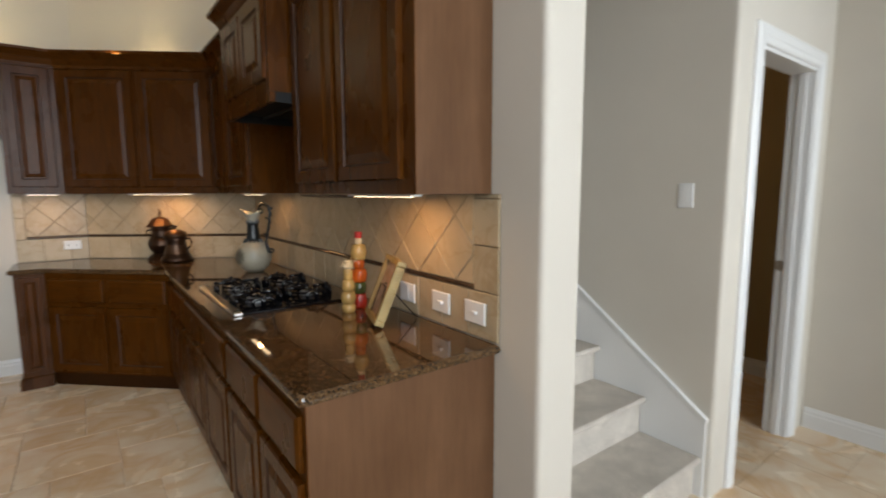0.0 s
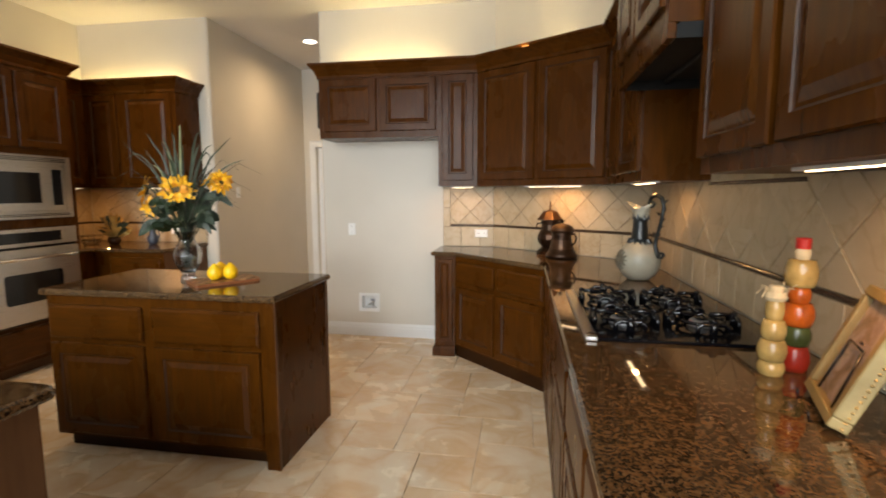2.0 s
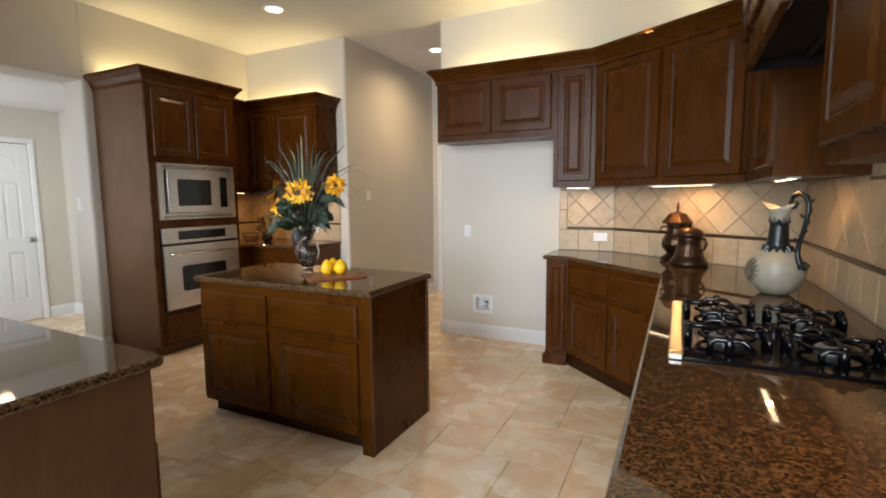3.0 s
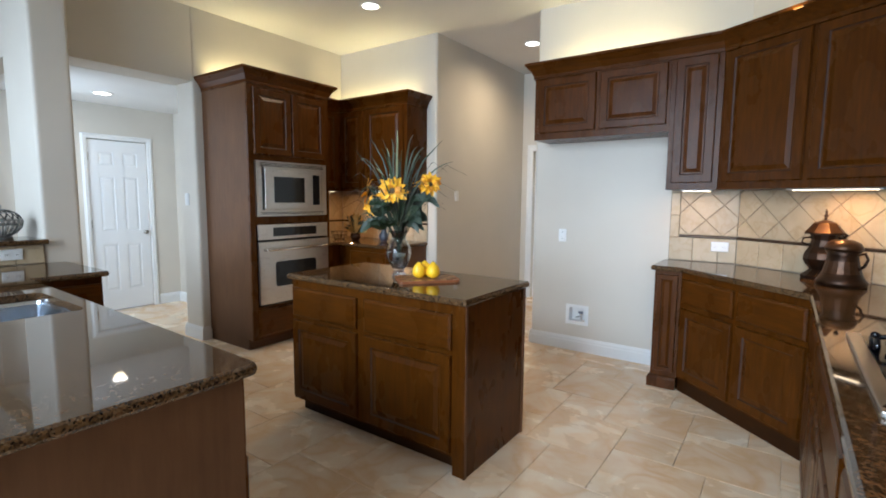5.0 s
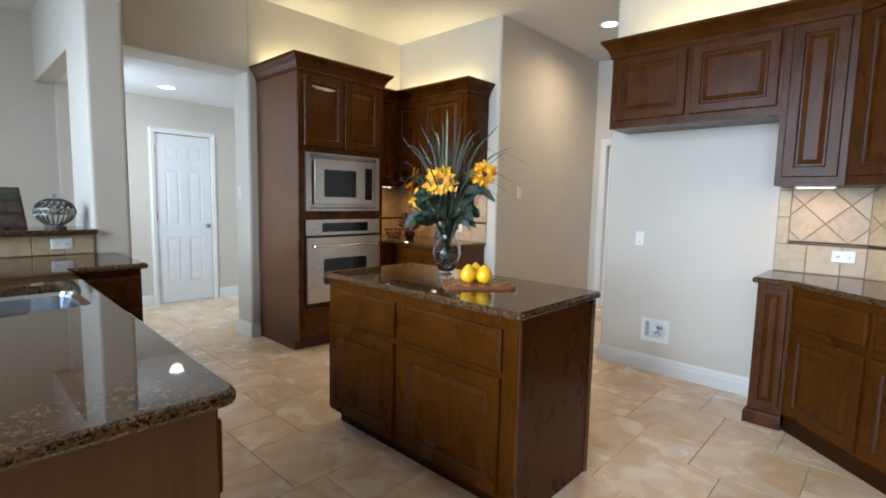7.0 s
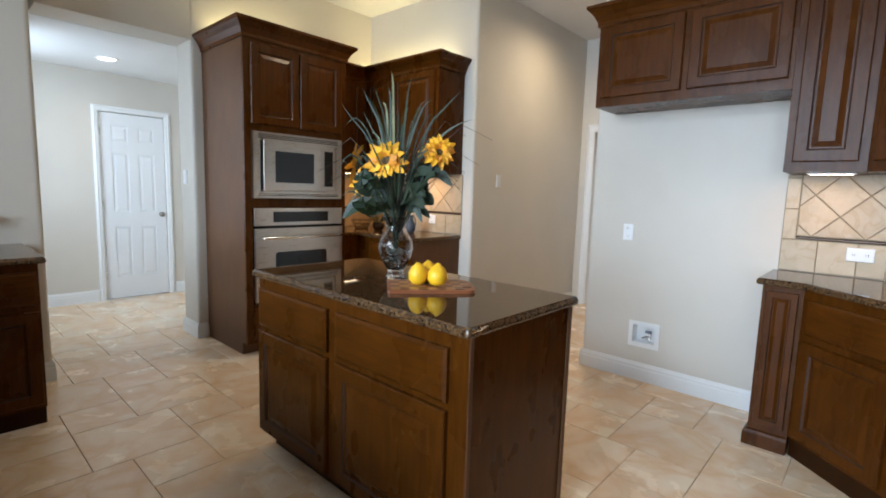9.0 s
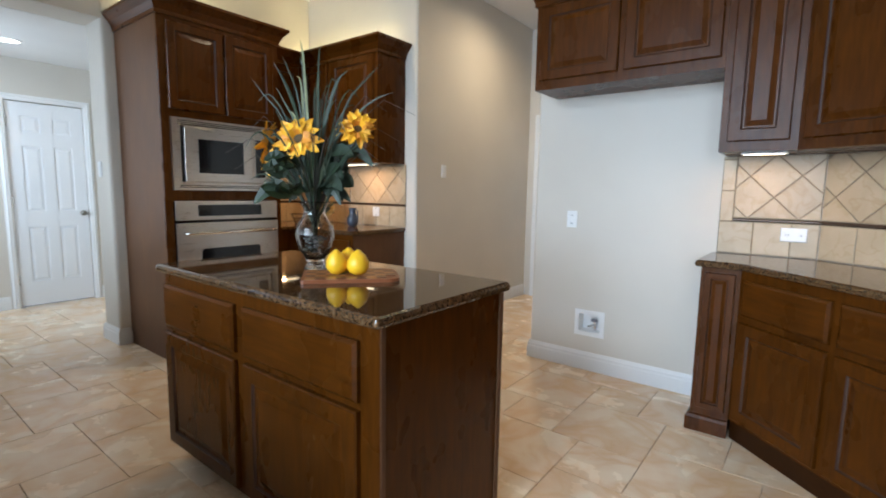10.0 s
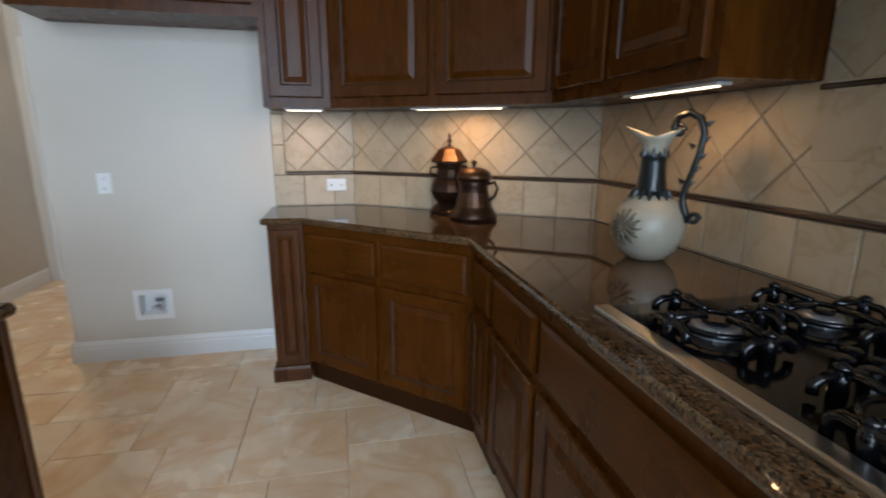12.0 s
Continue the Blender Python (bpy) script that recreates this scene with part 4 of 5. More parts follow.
def plate(name, label, m, w=0.072, h=0.116, kind="switch"):
    """A cover plate on a face that looks to -y, about its centre."""
    ob = thing(name, label, "switch" if kind == "switch" else "outlet", m)
    part("cover", loft(bmesh.new(), panel_rings(w, h, [(0, 0), (0, 0.003), (0.003, 0.006), (0.006, 0.0065)], -w / 2, -h / 2)), PLASTIC, ob)
    if kind == "switch":
        part("rocker", boxes((-0.016, -0.0095, -0.033, 0.016, -0.0066, 0.033), bevel=0.001), PLASTIC, ob)
    elif kind == "toggle":
        part("toggle", boxes((-0.005, -0.018, -0.004, 0.018, -0.0066, 0.006), bevel=0.001), PLASTIC, ob)
    else:
        for s in (-1, 1):
            soc = part("socket", boxes((s * 0.028 - 0.014, -0.009, -0.017, s * 0.028 + 0.014, -0.0066, 0.017), bevel=0.001) if w > h else boxes((-0.017, -0.009, s * 0.028 - 0.014, 0.017, -0.0066, s * 0.028 + 0.014), bevel=0.001), PLASTIC, ob)
            part("slot", boxes((s * 0.028 - 0.006, -0.0093, -0.007, s * 0.028 - 0.004, -0.0091, 0.005), (s * 0.028 + 0.004, -0.0093, -0.007, s * 0.028 + 0.006, -0.0091, 0.005)) if w > h else boxes((-0.006, -0.0093, s * 0.028 - 0.005, -0.004, -0.0091, s * 0.028 + 0.005), (0.004, -0.0093, s * 0.028 - 0.005, 0.006, -0.0091, s * 0.028 + 0.005)), BLACK_IRON, soc)
    return ob


SF = CW - 0.0135
plate("wall_switch", "white horizontal rocker switch plate on the tiled backsplash", pose(SF, 4.775, 1.01, 0, 0, -90), 0.122, 0.088)
plate("wall_switch", "white horizontal toggle switch plate on the tiled backsplash", pose(SF, 4.515, 1.01, 0, 0, -90), 0.122, 0.088, "toggle")
plate("wall_outlet", "white horizontal outlet plate at the backsplash end", pose(SF, 4.295, 1.01, 0, 0, -90), 0.122, 0.088, "toggle")
plate("wall_outlet", "white horizontal outlet on the backsplash beside the alcove", pose(1.180, NY - 0.0135, 1.035), 0.118, 0.074, "outlet")
plate("wall_switch", "white switch plate on the wall of the refrigerator alcove", pose(-0.085, NY - 0.0005, 1.06), kind="outlet")
plate("wall_switch", "white switch plate on the passage wall", pose(HX + 0.0005, 8.36, 1.42, 0, 0, 90))
plate("wall_switch", "white switch plate in the reveal of the hall opening", pose(-3.13, 6.1495, 1.36))
plate("wall_switch", "white switch plate beside the stairs", pose(SX - 0.0005, 4.06, 1.45, 0, 0, -90))
plate("wall_outlet", "white horizontal outlet on the bar backsplash", pose(-2.65 + 0.0115, 4.72, 0.985, 0, 0, 90), 0.118, 0.074, "outlet")
plate("wall_outlet", "white outlet on the backsplash by the passage", pose(-1.96, 7.97 - 0.0135, 1.04), 0.085, 0.085, "outlet")
wb = thing("water_supply_box", "white recessed refrigerator water supply box with valve", "plumbing", pose(BX0 - 0.026, NY - 0.001, BZ0 - 0.026))
bw, bh = BX1 - BX0 + 0.052, BZ1 - BZ0 + 0.052
part("flange", boxes(*frame_boxes(0, 0, bw, bh, 0.030, -0.006, 0.0)), PLASTIC, wb)
part("recess", boxes((0.0265, 0.084, 0.0265, bw - 0.0265, 0.088, bh - 0.0265), (0.0265, 0.0015, 0.0265, 0.0295, 0.084, bh - 0.0265), (bw - 0.0295, 0.0015, 0.0265, bw - 0.0265, 0.084, bh - 0.0265), (0.0295, 0.0015, 0.0265, bw - 0.0295, 0.084, 0.0295), (0.0295, 0.0015, bh - 0.0295, bw - 0.0295, 0.084, bh - 0.0265)), PLASTIC, wb)
va2 = part("valve", tube([(0.125, 0.06, 0.0297), (0.125, 0.06, 0.085)], 0.010, 10, lathe([(0.017, 0.085), (0.017, 0.097), (0.0, 0.098)], 12, None, (0.125, 0.06, 0))), CHROME, wb, "chrome shut-off valve")
part("valve_handle", boxes((0.105, 0.028, 0.098, 0.145, 0.050, 0.116), bevel=0.002), plain("plastic_grey", (0.16, 0.17, 0.20), 0.5), va2, "grey valve handle")
part("outlet_spout", tube([(0.125, 0.055, 0.07), (0.105, 0.03, 0.066), (0.085, 0.02, 0.060)], 0.008, 8), CHROME, va2)
pf = thing("framed_picture", "dark framed picture above the door at the passage end", "picture", pose(-1.27, 9.999, 2.30))
part("frame", boxes(*frame_boxes(0, 0, 0.42, 0.48, 0.03, -0.025, 0.0)), plain("frame_black", (0.02, 0.014, 0.01), 0.4), pf)
part("picture", boxes((0.03, -0.012, 0.03, 0.39, -0.002, 0.45)), plain("paper_cream", (0.45, 0.38, 0.30), 0.6, 0, 0.35), pf)

# ---- things on the island ----
VX, VY, IT = -0.335, 6.02, BASE_TOP + 0.035
vg, _n, _l, _b = mat("glass_clear", 0.02)
_b.inputs["Transmission Weight"].default_value, _b.inputs["IOR"].default_value = 1.0, 1.35
va = thing("vase", "clear glass urn vase holding an artificial sunflower bouquet", "vase", pose(VX, VY, IT + 0.0005))
outer = [(0.040, 0.0), (0.046, 0.004), (0.042, 0.016), (0.030, 0.028), (0.040, 0.05), (0.066, 0.095), (0.078, 0.14), (0.072, 0.178), (0.052, 0.21), (0.042, 0.232), (0.046, 0.255), (0.062, 0.275), (0.064, 0.278)]
inner = [(r - 0.004, z) for r, z in outer[4:]][::-1]
part("glass_body", lathe(outer + inner + [(0.0, 0.045)], 32), vg, va, "", True)
PEB = plain("shells_mixed", (0.22, 0.23, 0.20), 0.5, 0, 0.6)
bm = bmesh.new()
for k in range(46):
    a, rr = random.uniform(0, 6.28), random.uniform(0.0, 0.052)
    z = 0.065 + 0.075 * random.random()
    rr = min(rr, 0.028 + (z - 0.05) * 0.32)
    bmesh.ops.create_icosphere(bm, subdivisions=1, radius=random.uniform(0.006, 0.012), matrix=Matrix.Translation((rr * math.cos(a), rr * math.sin(a), z)) @ Matrix.Diagonal((1, 1, 0.6, 1)))
tagged(part("pebbles", bm, PEB, va, "grey and tan shells and pebbles", True), kind="stuff")

PETAL = plain("petal_yellow", (0.90, 0.42, 0.012), 0.55, 0, 0.25)
PETAL_IN = plain("petal_orange", (0.68, 0.27, 0.02), 0.55, 0, 0.25)
SEED = plain("seed_brown", (0.09, 0.06, 0.025), 0.8, 0, 0.4)
LEAF = plain("leaf_blue_green", (0.026, 0.040, 0.022), 0.5, 0, 0.35)
LEAF_D = plain("leaf_dark_green", (0.016, 0.032, 0.011), 0.5, 0, 0.35)
BLADE = plain("blade_grey_green", (0.042, 0.056, 0.030), 0.5, 0, 0.4)
BLADE_L = plain("blade_olive", (0.23, 0.24, 0.12), 0.5, 0, 0.3)
TWIG = plain("twig_brown", (0.06, 0.045, 0.035), 0.8, 0, 0.3)


def blade(pts, width, bm=None, fold=0.25, steps=3):
    """A long leaf along points, widest in the middle, folded along its rib."""
    bm = bm or bmesh.new()
    pts = [Vector(p) for p in pts]
    fine = []
    for i in range(len(pts) - 1):
        a, b, c, d = pts[max(i - 1, 0)], pts[i], pts[i + 1], pts[min(i + 2, len(pts) - 1)]
        for k in range(steps):
            t = k / steps
            fine.append(0.5 * ((2 * b) + (c - a) * t + (2 * a - 5 * b + 4 * c - d) * t * t + (3 * b - a - 3 * c + d) * t ** 3))
    fine.append(pts[-1])
    n, rows = len(fine), []
    for i, p in enumerate(fine):
        d = (fine[min(i + 1, n - 1)] - fine[max(i - 1, 0)]).normalized()
        side = d.cross(Vector((0.25, -1, 0.15))).normalized()
        up = d.cross(side)
        s = i / (n - 1)
        w = width * max(0.04, (1 - (2 * s - 0.9) ** 2 * 0.85)) * (1 if s < 0.9 else (1 - s) * 10 + 0.03)
        rows.append([bm.verts.new(p + side * w), bm.verts.new(p + up * w * fold), bm.verts.new(p - side * w)])
    for a, b in zip(rows, rows[1:]):
        bm.faces.new((a[0], a[1], b[1], b[0]))
        bm.faces.new((a[1], a[2], b[2], b[1]))
    return bm


bq = thing("bouquet", "artificial bouquet of yellow sunflowers, lilies and long grey-green grass blades", "flowers", pose(VX, VY, IT))


def sunflower(x, y, z, r, to, double=True):
    """One bloom that looks along to, with its stem into the vase."""
    q = Vector(to).to_track_quat("Z", "Y").to_matrix().to_4x4()
    m = Matrix.Translation((x, y, z)) @ q
    head = part("flower", lathe([(r * 0.26, -0.006), (r * 0.27, 0.004), (r * 0.15, 0.011), (0.0, 0.009)], 16), SEED, bq, "yellow sunflower bloom")
    head.data.transform(m)
    n = 13
    for ring in range(2 if double else 1):
        for k in range(n):
            a = 2 * math.pi * (k + 0.5 * ring) / n + random.uniform(-0.12, 0.12)
            rr = r * random.uniform(0.82, 1.1) * (1 if ring == 0 else 0.72)
            lift, droop = random.uniform(0.0, 0.02) + 0.012 * ring, random.uniform(-0.02, 0.012)
            bm, rows = bmesh.new(), []
            for s, w, up in ((0.2, 0.10, 0), (0.45, 0.17, lift), (0.72, 0.155, lift + droop * 0.3), (0.9, 0.08, lift + droop * 0.7), (1.0, 0.01, lift + droop)):
                c = Vector((math.cos(a) * rr * s, math.sin(a) * rr * s, up + 0.002 * ring))
                sd = Vector((-math.sin(a), math.cos(a), 0)) * (w * r)
                rows.append([bm.verts.new(m @ (c + sd + Vector((0, 0, 0.004)))), bm.verts.new(m @ c), bm.verts.new(m @ (c - sd + Vector((0, 0, 0.004))))])
            for p, t in zip(rows, rows[1:]):
                bm.faces.new((p[0], p[1], t[1], t[0]))
                bm.faces.new((p[1], p[2], t[2], t[1]))
            part("petal", bm, PETAL if ring == 0 or k % 3 else PETAL_IN, head)
    part("stem", tube([(x, y, z), (x - to[0] * 0.04, y - to[1] * 0.04, z - 0.03), (x * 0.35, y * 0.35, 0.30), (x * 0.06, y * 0.06, 0.20), (0, 0.0, 0.08)], 0.004, 6), LEAF_D, bq, "", True)


sunflower(0.025, -0.085, 0.515, 0.098, (0.45, -0.85, 0.30))
sunflower(0.195, 0.055, 0.555, 0.078, (0.75, -0.55, 0.35))
sunflower(0.115, 0.10, 0.565, 0.062, (0.1, -0.7, 0.6), False)
sunflower(-0.165, -0.085, 0.505, 0.090, (-0.75, -0.55, 0.30), False)
sunflower(-0.135, -0.085, 0.425, 0.068, (-0.1, -0.95, -0.1), False)
rnd = random.Random(7)
LONG = [(0.10, -0.13, 0.87), (-0.02, -0.04, 0.84), (0.20, -0.12, 0.83), (-0.12, 0.02, 0.80), (0.05, 0.10, 0.80), (0.28, 0.10, 0.70), (-0.22, 0.05, 0.68), (0.16, 0.02, 0.78)]
for i, (tx, ty, tz) in enumerate(LONG):
    kink = rnd.uniform(-0.03, 0.03)
    part("grass_blade", blade([(0.0, 0.0, 0.16), (tx * 0.12, ty * 0.12, 0.34), (tx * 0.35 + kink, ty * 0.35, 0.34 + (tz - 0.34) * 0.5), (tx * 0.8, ty * 0.8, tz - 0.05), (tx * 1.15, ty * 1.15, tz - 0.01)], 0.0065), (BLADE, BLADE_L)[i % 3 == 0], bq)
for i in range(60):
    a = rnd.uniform(0, 2 * math.pi)
    ln, h = rnd.uniform(0.08, 0.30), rnd.uniform(0.36, 0.80)
    tx, ty = math.cos(a) * ln, math.sin(a) * ln * 0.8
    end = h - ln * rnd.uniform(-0.3, 0.4)
    part("grass_blade", blade([(0.0, 0.0, 0.18), (tx * 0.15, ty * 0.15, 0.32), (tx * 0.5, ty * 0.5, h * 0.82), (tx * 0.85, ty * 0.85, h * 0.97), (tx * 1.1, ty * 1.1, max(0.25, end))], rnd.uniform(0.003, 0.006)), (BLADE, LEAF_D, LEAF)[i % 3], bq)
for i in range(36):
    a = rnd.uniform(0, 2 * math.pi)
    r0, z = rnd.uniform(0.04, 0.13), rnd.uniform(0.29, 0.50)
    c, sn = math.cos(a), math.sin(a)
    ln = rnd.uniform(0.07, 0.13)
    dz = rnd.uniform(-0.05, 0.05)
    part("leaf", blade([(c * r0, sn * r0, z), (c * (r0 + ln * 0.5), sn * (r0 + ln * 0.5), z + 0.02), (c * (r0 + ln), sn * (r0 + ln), z + dz)], rnd.uniform(0.018, 0.034), fold=0.15), (LEAF, LEAF_D)[i % 2], bq)
for i in range(18):
    a, ln = rnd.choice([rnd.uniform(2.3, 4.2), rnd.uniform(-0.9, 0.8)]), rnd.uniform(0.25, 0.44)
    c, sn = math.cos(a), math.sin(a)
    h = rnd.uniform(0.45, 0.72)
    part("twig", tube([(0, 0, 0.2), (c * ln * 0.3, sn * ln * 0.3, h * 0.8), (c * ln * 0.7, sn * ln * 0.7, h), (c * ln, sn * ln, h - 0.06)], [0.0022, 0.002, 0.0015, 0.0008], 5), TWIG, bq, "", True)
for i in range(7):
    a = i * 0.9
    part("stem", tube([(math.cos(a) * 0.02, math.sin(a) * 0.02, 0.30), (math.cos(a) * 0.015, math.sin(a) * 0.015, 0.2), (-math.cos(a) * 0.02, -math.sin(a) * 0.02, 0.075)], 0.0035, 6), LEAF_D, bq, "", True)

BW = [plain("board_wood_" + n, c, 0.35, 0, 0.2) for n, c in (("honey", (0.40, 0.19, 0.065)), ("walnut", (0.13, 0.048, 0.02)), ("reddish", (0.24, 0.08, 0.03)))]
bd = thing("cutting_board", "checkered walnut and maple wooden cutting board", "cutting board", pose(-0.125, 5.795, IT + 0.0005, 0, 0, 50))
board = rounded(rect(0, 0, 0.35, 0.225), [0.012, 0.05, 0.05, 0.012])
part("base", prism(board, 0.0, 0.013), BW[2], bd)
for i in range(9):
    for j in range(5):
        if (i in (8,) and j in (0, 4)):
            continue
        part("inlay", boxes((0.012 + 0.036 * i, 0.012 + 0.040 * j, 0.0132, 0.012 + 0.036 * i + 0.0354, 0.012 + 0.040 * j + 0.0395, 0.0165)), BW[(i + j) % 2], bd)
LEM = plain("lemon_skin", (0.92, 0.52, 0.012), 0.38, 0, 0.12)
for x, y, t, s in ((-0.128, 5.960, 8, 1.06), (-0.052, 5.992, -7, 1.1), (-0.136, 6.026, 3, 1.12)):
    le = thing("lemon", "bright yellow artificial lemon standing on the cutting board", "fruit", pose(x, y, IT + 0.0175, t, t * 0.7, 0), "lemons on the board")
    part("skin", lathe([(0.0, 0.001), (0.012, 0.0005), (0.026 * s, 0.008), (0.037 * s, 0.028), (0.036 * s, 0.05), (0.026 * s, 0.072), (0.013, 0.086), (0.008, 0.092), (0.0, 0.094)], 24), LEM, le, "", True)
    part("stem_end", lathe([(0.004, 0.0938), (0.003, 0.098), (0.0, 0.0985)], 8), TWIG, le)

# ---- things on the counters ----
COP = plain("metal_copper_aged", (0.064, 0.028, 0.011), 0.36, 0.6, 0.4)
BRZ = plain("metal_bronze_dark", (0.036, 0.016, 0.007), 0.36, 0.7, 0.5)
j1 = thing("urn_jar", "tall aged copper and bronze lidded urn on the counter", "jar", pose(1.78, 7.555, IT + 0.0005, 0, 0, 12))
part("body", lathe([(0.105, 0), (0.108, 0.02), (0.078, 0.045), (0.062, 0.06), (0.088, 0.09), (0.102, 0.125), (0.096, 0.16), (0.074, 0.20), (0.066, 0.24), (0.074, 0.275), (0.0, 0.276)], 12), BRZ, j1, "dark bronze body")
part("lid", lathe([(0.102, 0.277), (0.104, 0.287), (0.084, 0.31), (0.060, 0.345), (0.02, 0.36), (0.0, 0.362)], 8), COP, j1, "copper lid")
part("finial", lathe([(0.012, 0.362), (0.006, 0.375), (0.013, 0.39), (0.005, 0.405), (0.008, 0.415), (0.0, 0.435)], 12), COP, j1, "", True)
for s in (-1, 1):
    part("handle", tube([(s * 0.066, 0, 0.255), (s * 0.105, 0, 0.25), (s * 0.112, 0, 0.222), (s * 0.07, 0, 0.205)], 0.006, 8), BRZ, j1, "", True)
j2 = thing("urn_jar", "shorter round-lidded aged copper jar with side handle", "jar", pose(1.86, 7.345, IT + 0.0005, 0, 0, -35))
part("body", lathe([(0.118, 0), (0.12, 0.022), (0.105, 0.045), (0.092, 0.07), (0.078, 0.12), (0.072, 0.17), (0.085, 0.20), (0.0, 0.201)], 20), BRZ, j2, "dark bronze body", True)
part("rib", lathe([(0.093, 0.07), (0.0845, 0.10), (0.0765, 0.14), (0.0745, 0.07)], 20), COP, j2)
part("lid", lathe([(0.088, 0.202), (0.09, 0.215), (0.078, 0.24), (0.045, 0.258), (0.0, 0.264)], 24), COP, j2, "copper lid", True)
part("finial", lathe([(0.008, 0.264), (0.006, 0.272), (0.015, 0.28), (0.015, 0.288), (0.0, 0.298)], 12), BRZ, j2, "", True)
part("handle", tube([(0.072, 0, 0.18), (0.11, 0, 0.19), (0.125, 0, 0.16), (0.11, 0, 0.12), (0.085, 0, 0.10), (0.078, 0, 0.085)], 0.0075, 8), BRZ, j2, "", True)

CREAM = plain("ceramic_cream", (0.33, 0.30, 0.23), 0.4, 0, 0.12)
DKG = plain("ceramic_dark_green", (0.005, 0.008, 0.009), 0.3, 0, 0.4)
TAN = plain("ceramic_relief_tan", (0.12, 0.10, 0.065), 0.6, 0, 0.4)
pt = thing("ceramic_pitcher", "cream ceramic pitcher with dark neck and scrolled black handle", "pitcher", pose(2.225, 6.44, IT + 0.0005, 0, 0, -50))
part("body", lathe([(0.0, 0.0), (0.05, 0.001), (0.064, 0.006), (0.095, 0.035), (0.116, 0.08), (0.120, 0.115), (0.110, 0.16), (0.085, 0.195), (0.052, 0.220), (0.0, 0.224)], 36), CREAM, pt, "", True)
part("neck", lathe([(0.050, 0.2205), (0.056, 0.224), (0.048, 0.245), (0.043, 0.28), (0.040, 0.32), (0.040, 0.352), (0.0, 0.353)], 28), DKG, pt, "dark green glazed neck", True)
for k in range(14):
    a = 2 * math.pi * k / 14
    c, sn = math.cos(a), math.sin(a)
    part("glaze_point", tube([(c * 0.0385, sn * 0.0385, 0.345), (c * 0.0395, sn * 0.0395, 0.362 + 0.014 * (k % 2))], [0.010, 0.002], 6), DKG, pt)
    part("glaze_point", tube([(c * 0.052, sn * 0.052, 0.232), (c * 0.070, sn * 0.070, 0.208 - 0.006 * (k % 2))], [0.012, 0.003], 6), DKG, pt)
bm, rows = bmesh.new(), []
for r, z in ((0.0395, 0.345), (0.038, 0.375), (0.041, 0.40), (0.050, 0.422), (0.047, 0.424), (0.037, 0.402), (0.034, 0.375), (0.033, 0.35)):
    row = []
    for k in range(28):
        a = 2 * math.pi * k / 28
        lip = (max(0.0, -math.cos(a)) ** 3 * 1.15 + max(0.0, math.cos(a)) ** 4 * 0.65) * max(0, z - 0.372)
        row.append(((r + lip * 0.9) * math.cos(a), r * math.sin(a), z + lip * 0.35 - 0.35 * max(0, z - 0.385) * math.sin(a) ** 2))
    rows.append(row)
part("spout", loft(bm, rows), CREAM, pt, "flared cream spout", True)
hp = [(0.066, 0, 0.412), (0.050, 0, 0.438), (0.062, 0, 0.470), (0.095, 0, 0.484), (0.128, 0, 0.465), (0.142, 0, 0.42), (0.134, 0, 0.36), (0.120, 0, 0.30), (0.104, 0, 0.245), (0.100, 0, 0.205), (0.112, 0, 0.165), (0.122, 0, 0.135)]
part("handle", tube(hp, [0.008, 0.010, 0.012, 0.013, 0.012, 0.011, 0.010, 0.010, 0.010, 0.011, 0.013, 0.010], 10), DKG, pt, "scrolled black handle", True)
part("scroll", tube([(0.070 + 0.017 * math.cos(a) * (1 - a / 14), 0, 0.428 + 0.020 * math.sin(a) * (1 - a / 14)) for a in [0.5 * k for k in range(15)]], 0.007, 8), DKG, pt, "", True)
part("scroll", tube([(0.140 + 0.017 * math.cos(a) * (1 - a / 14), 0, 0.150 + 0.018 * math.sin(a) * (1 - a / 14)) for a in [0.5 * k for k in range(15)]], 0.007, 8), DKG, pt, "", True)
for x, z, lean in ((0.150, 0.445, 60), (0.146, 0.395, 50), (0.122, 0.375, -50), (0.139, 0.345, 55), (0.128, 0.305, 60), (0.100, 0.262, -45), (0.114, 0.258, 60)):
    bm = lathe([(0.009, 0), (0.007, 0.010), (0.0, 0.026)], 6)
    bmesh.ops.rotate(bm, verts=bm.verts, cent=(0, 0, 0), matrix=Matrix.Rotation(radians(lean), 3, "Y"))
    bmesh.ops.translate(bm, verts=bm.verts, vec=(x - 0.004, 0, z))
    part("leaf_tip", bm, DKG, pt)
ca = math.radians(50 + 198)
n0 = Vector((math.cos(ca), math.sin(ca), 0))
for ring, (count, r_in, r_out, thick) in enumerate(((13, 0.012, 0.060, 0.0045), (11, 0.008, 0.044, 0.0055), (8, 0.0, 0.026, 0.0055))):
    for k in range(count):
        a = 2 * math.pi * (k + 0.5 * ring) / count
        pts = []
        for q, out in ((0.0, 0.0), (0.35, 0.003), (0.75, 0.005), (1.0, 0.002)):
            rr = r_in + (r_out - r_in) * q
            u, w = math.cos(a) * rr, math.sin(a) * rr
            z = 0.118 + w
            body = 0.1205 - max(0, z - 0.115) * 0.24 - max(0, z - 0.15) * 0.30 - max(0, 0.09 - z) * 0.25
            turn = ca + u / 0.119
            pts.append((math.cos(turn) * (body + out + 0.002 * ring), math.sin(turn) * (body + out + 0.002 * ring), z))
        part("relief_petal", tube(pts, [thick * 0.5, thick * 0.9, thick, thick * 0.5], 6), TAN, pt, "", True)


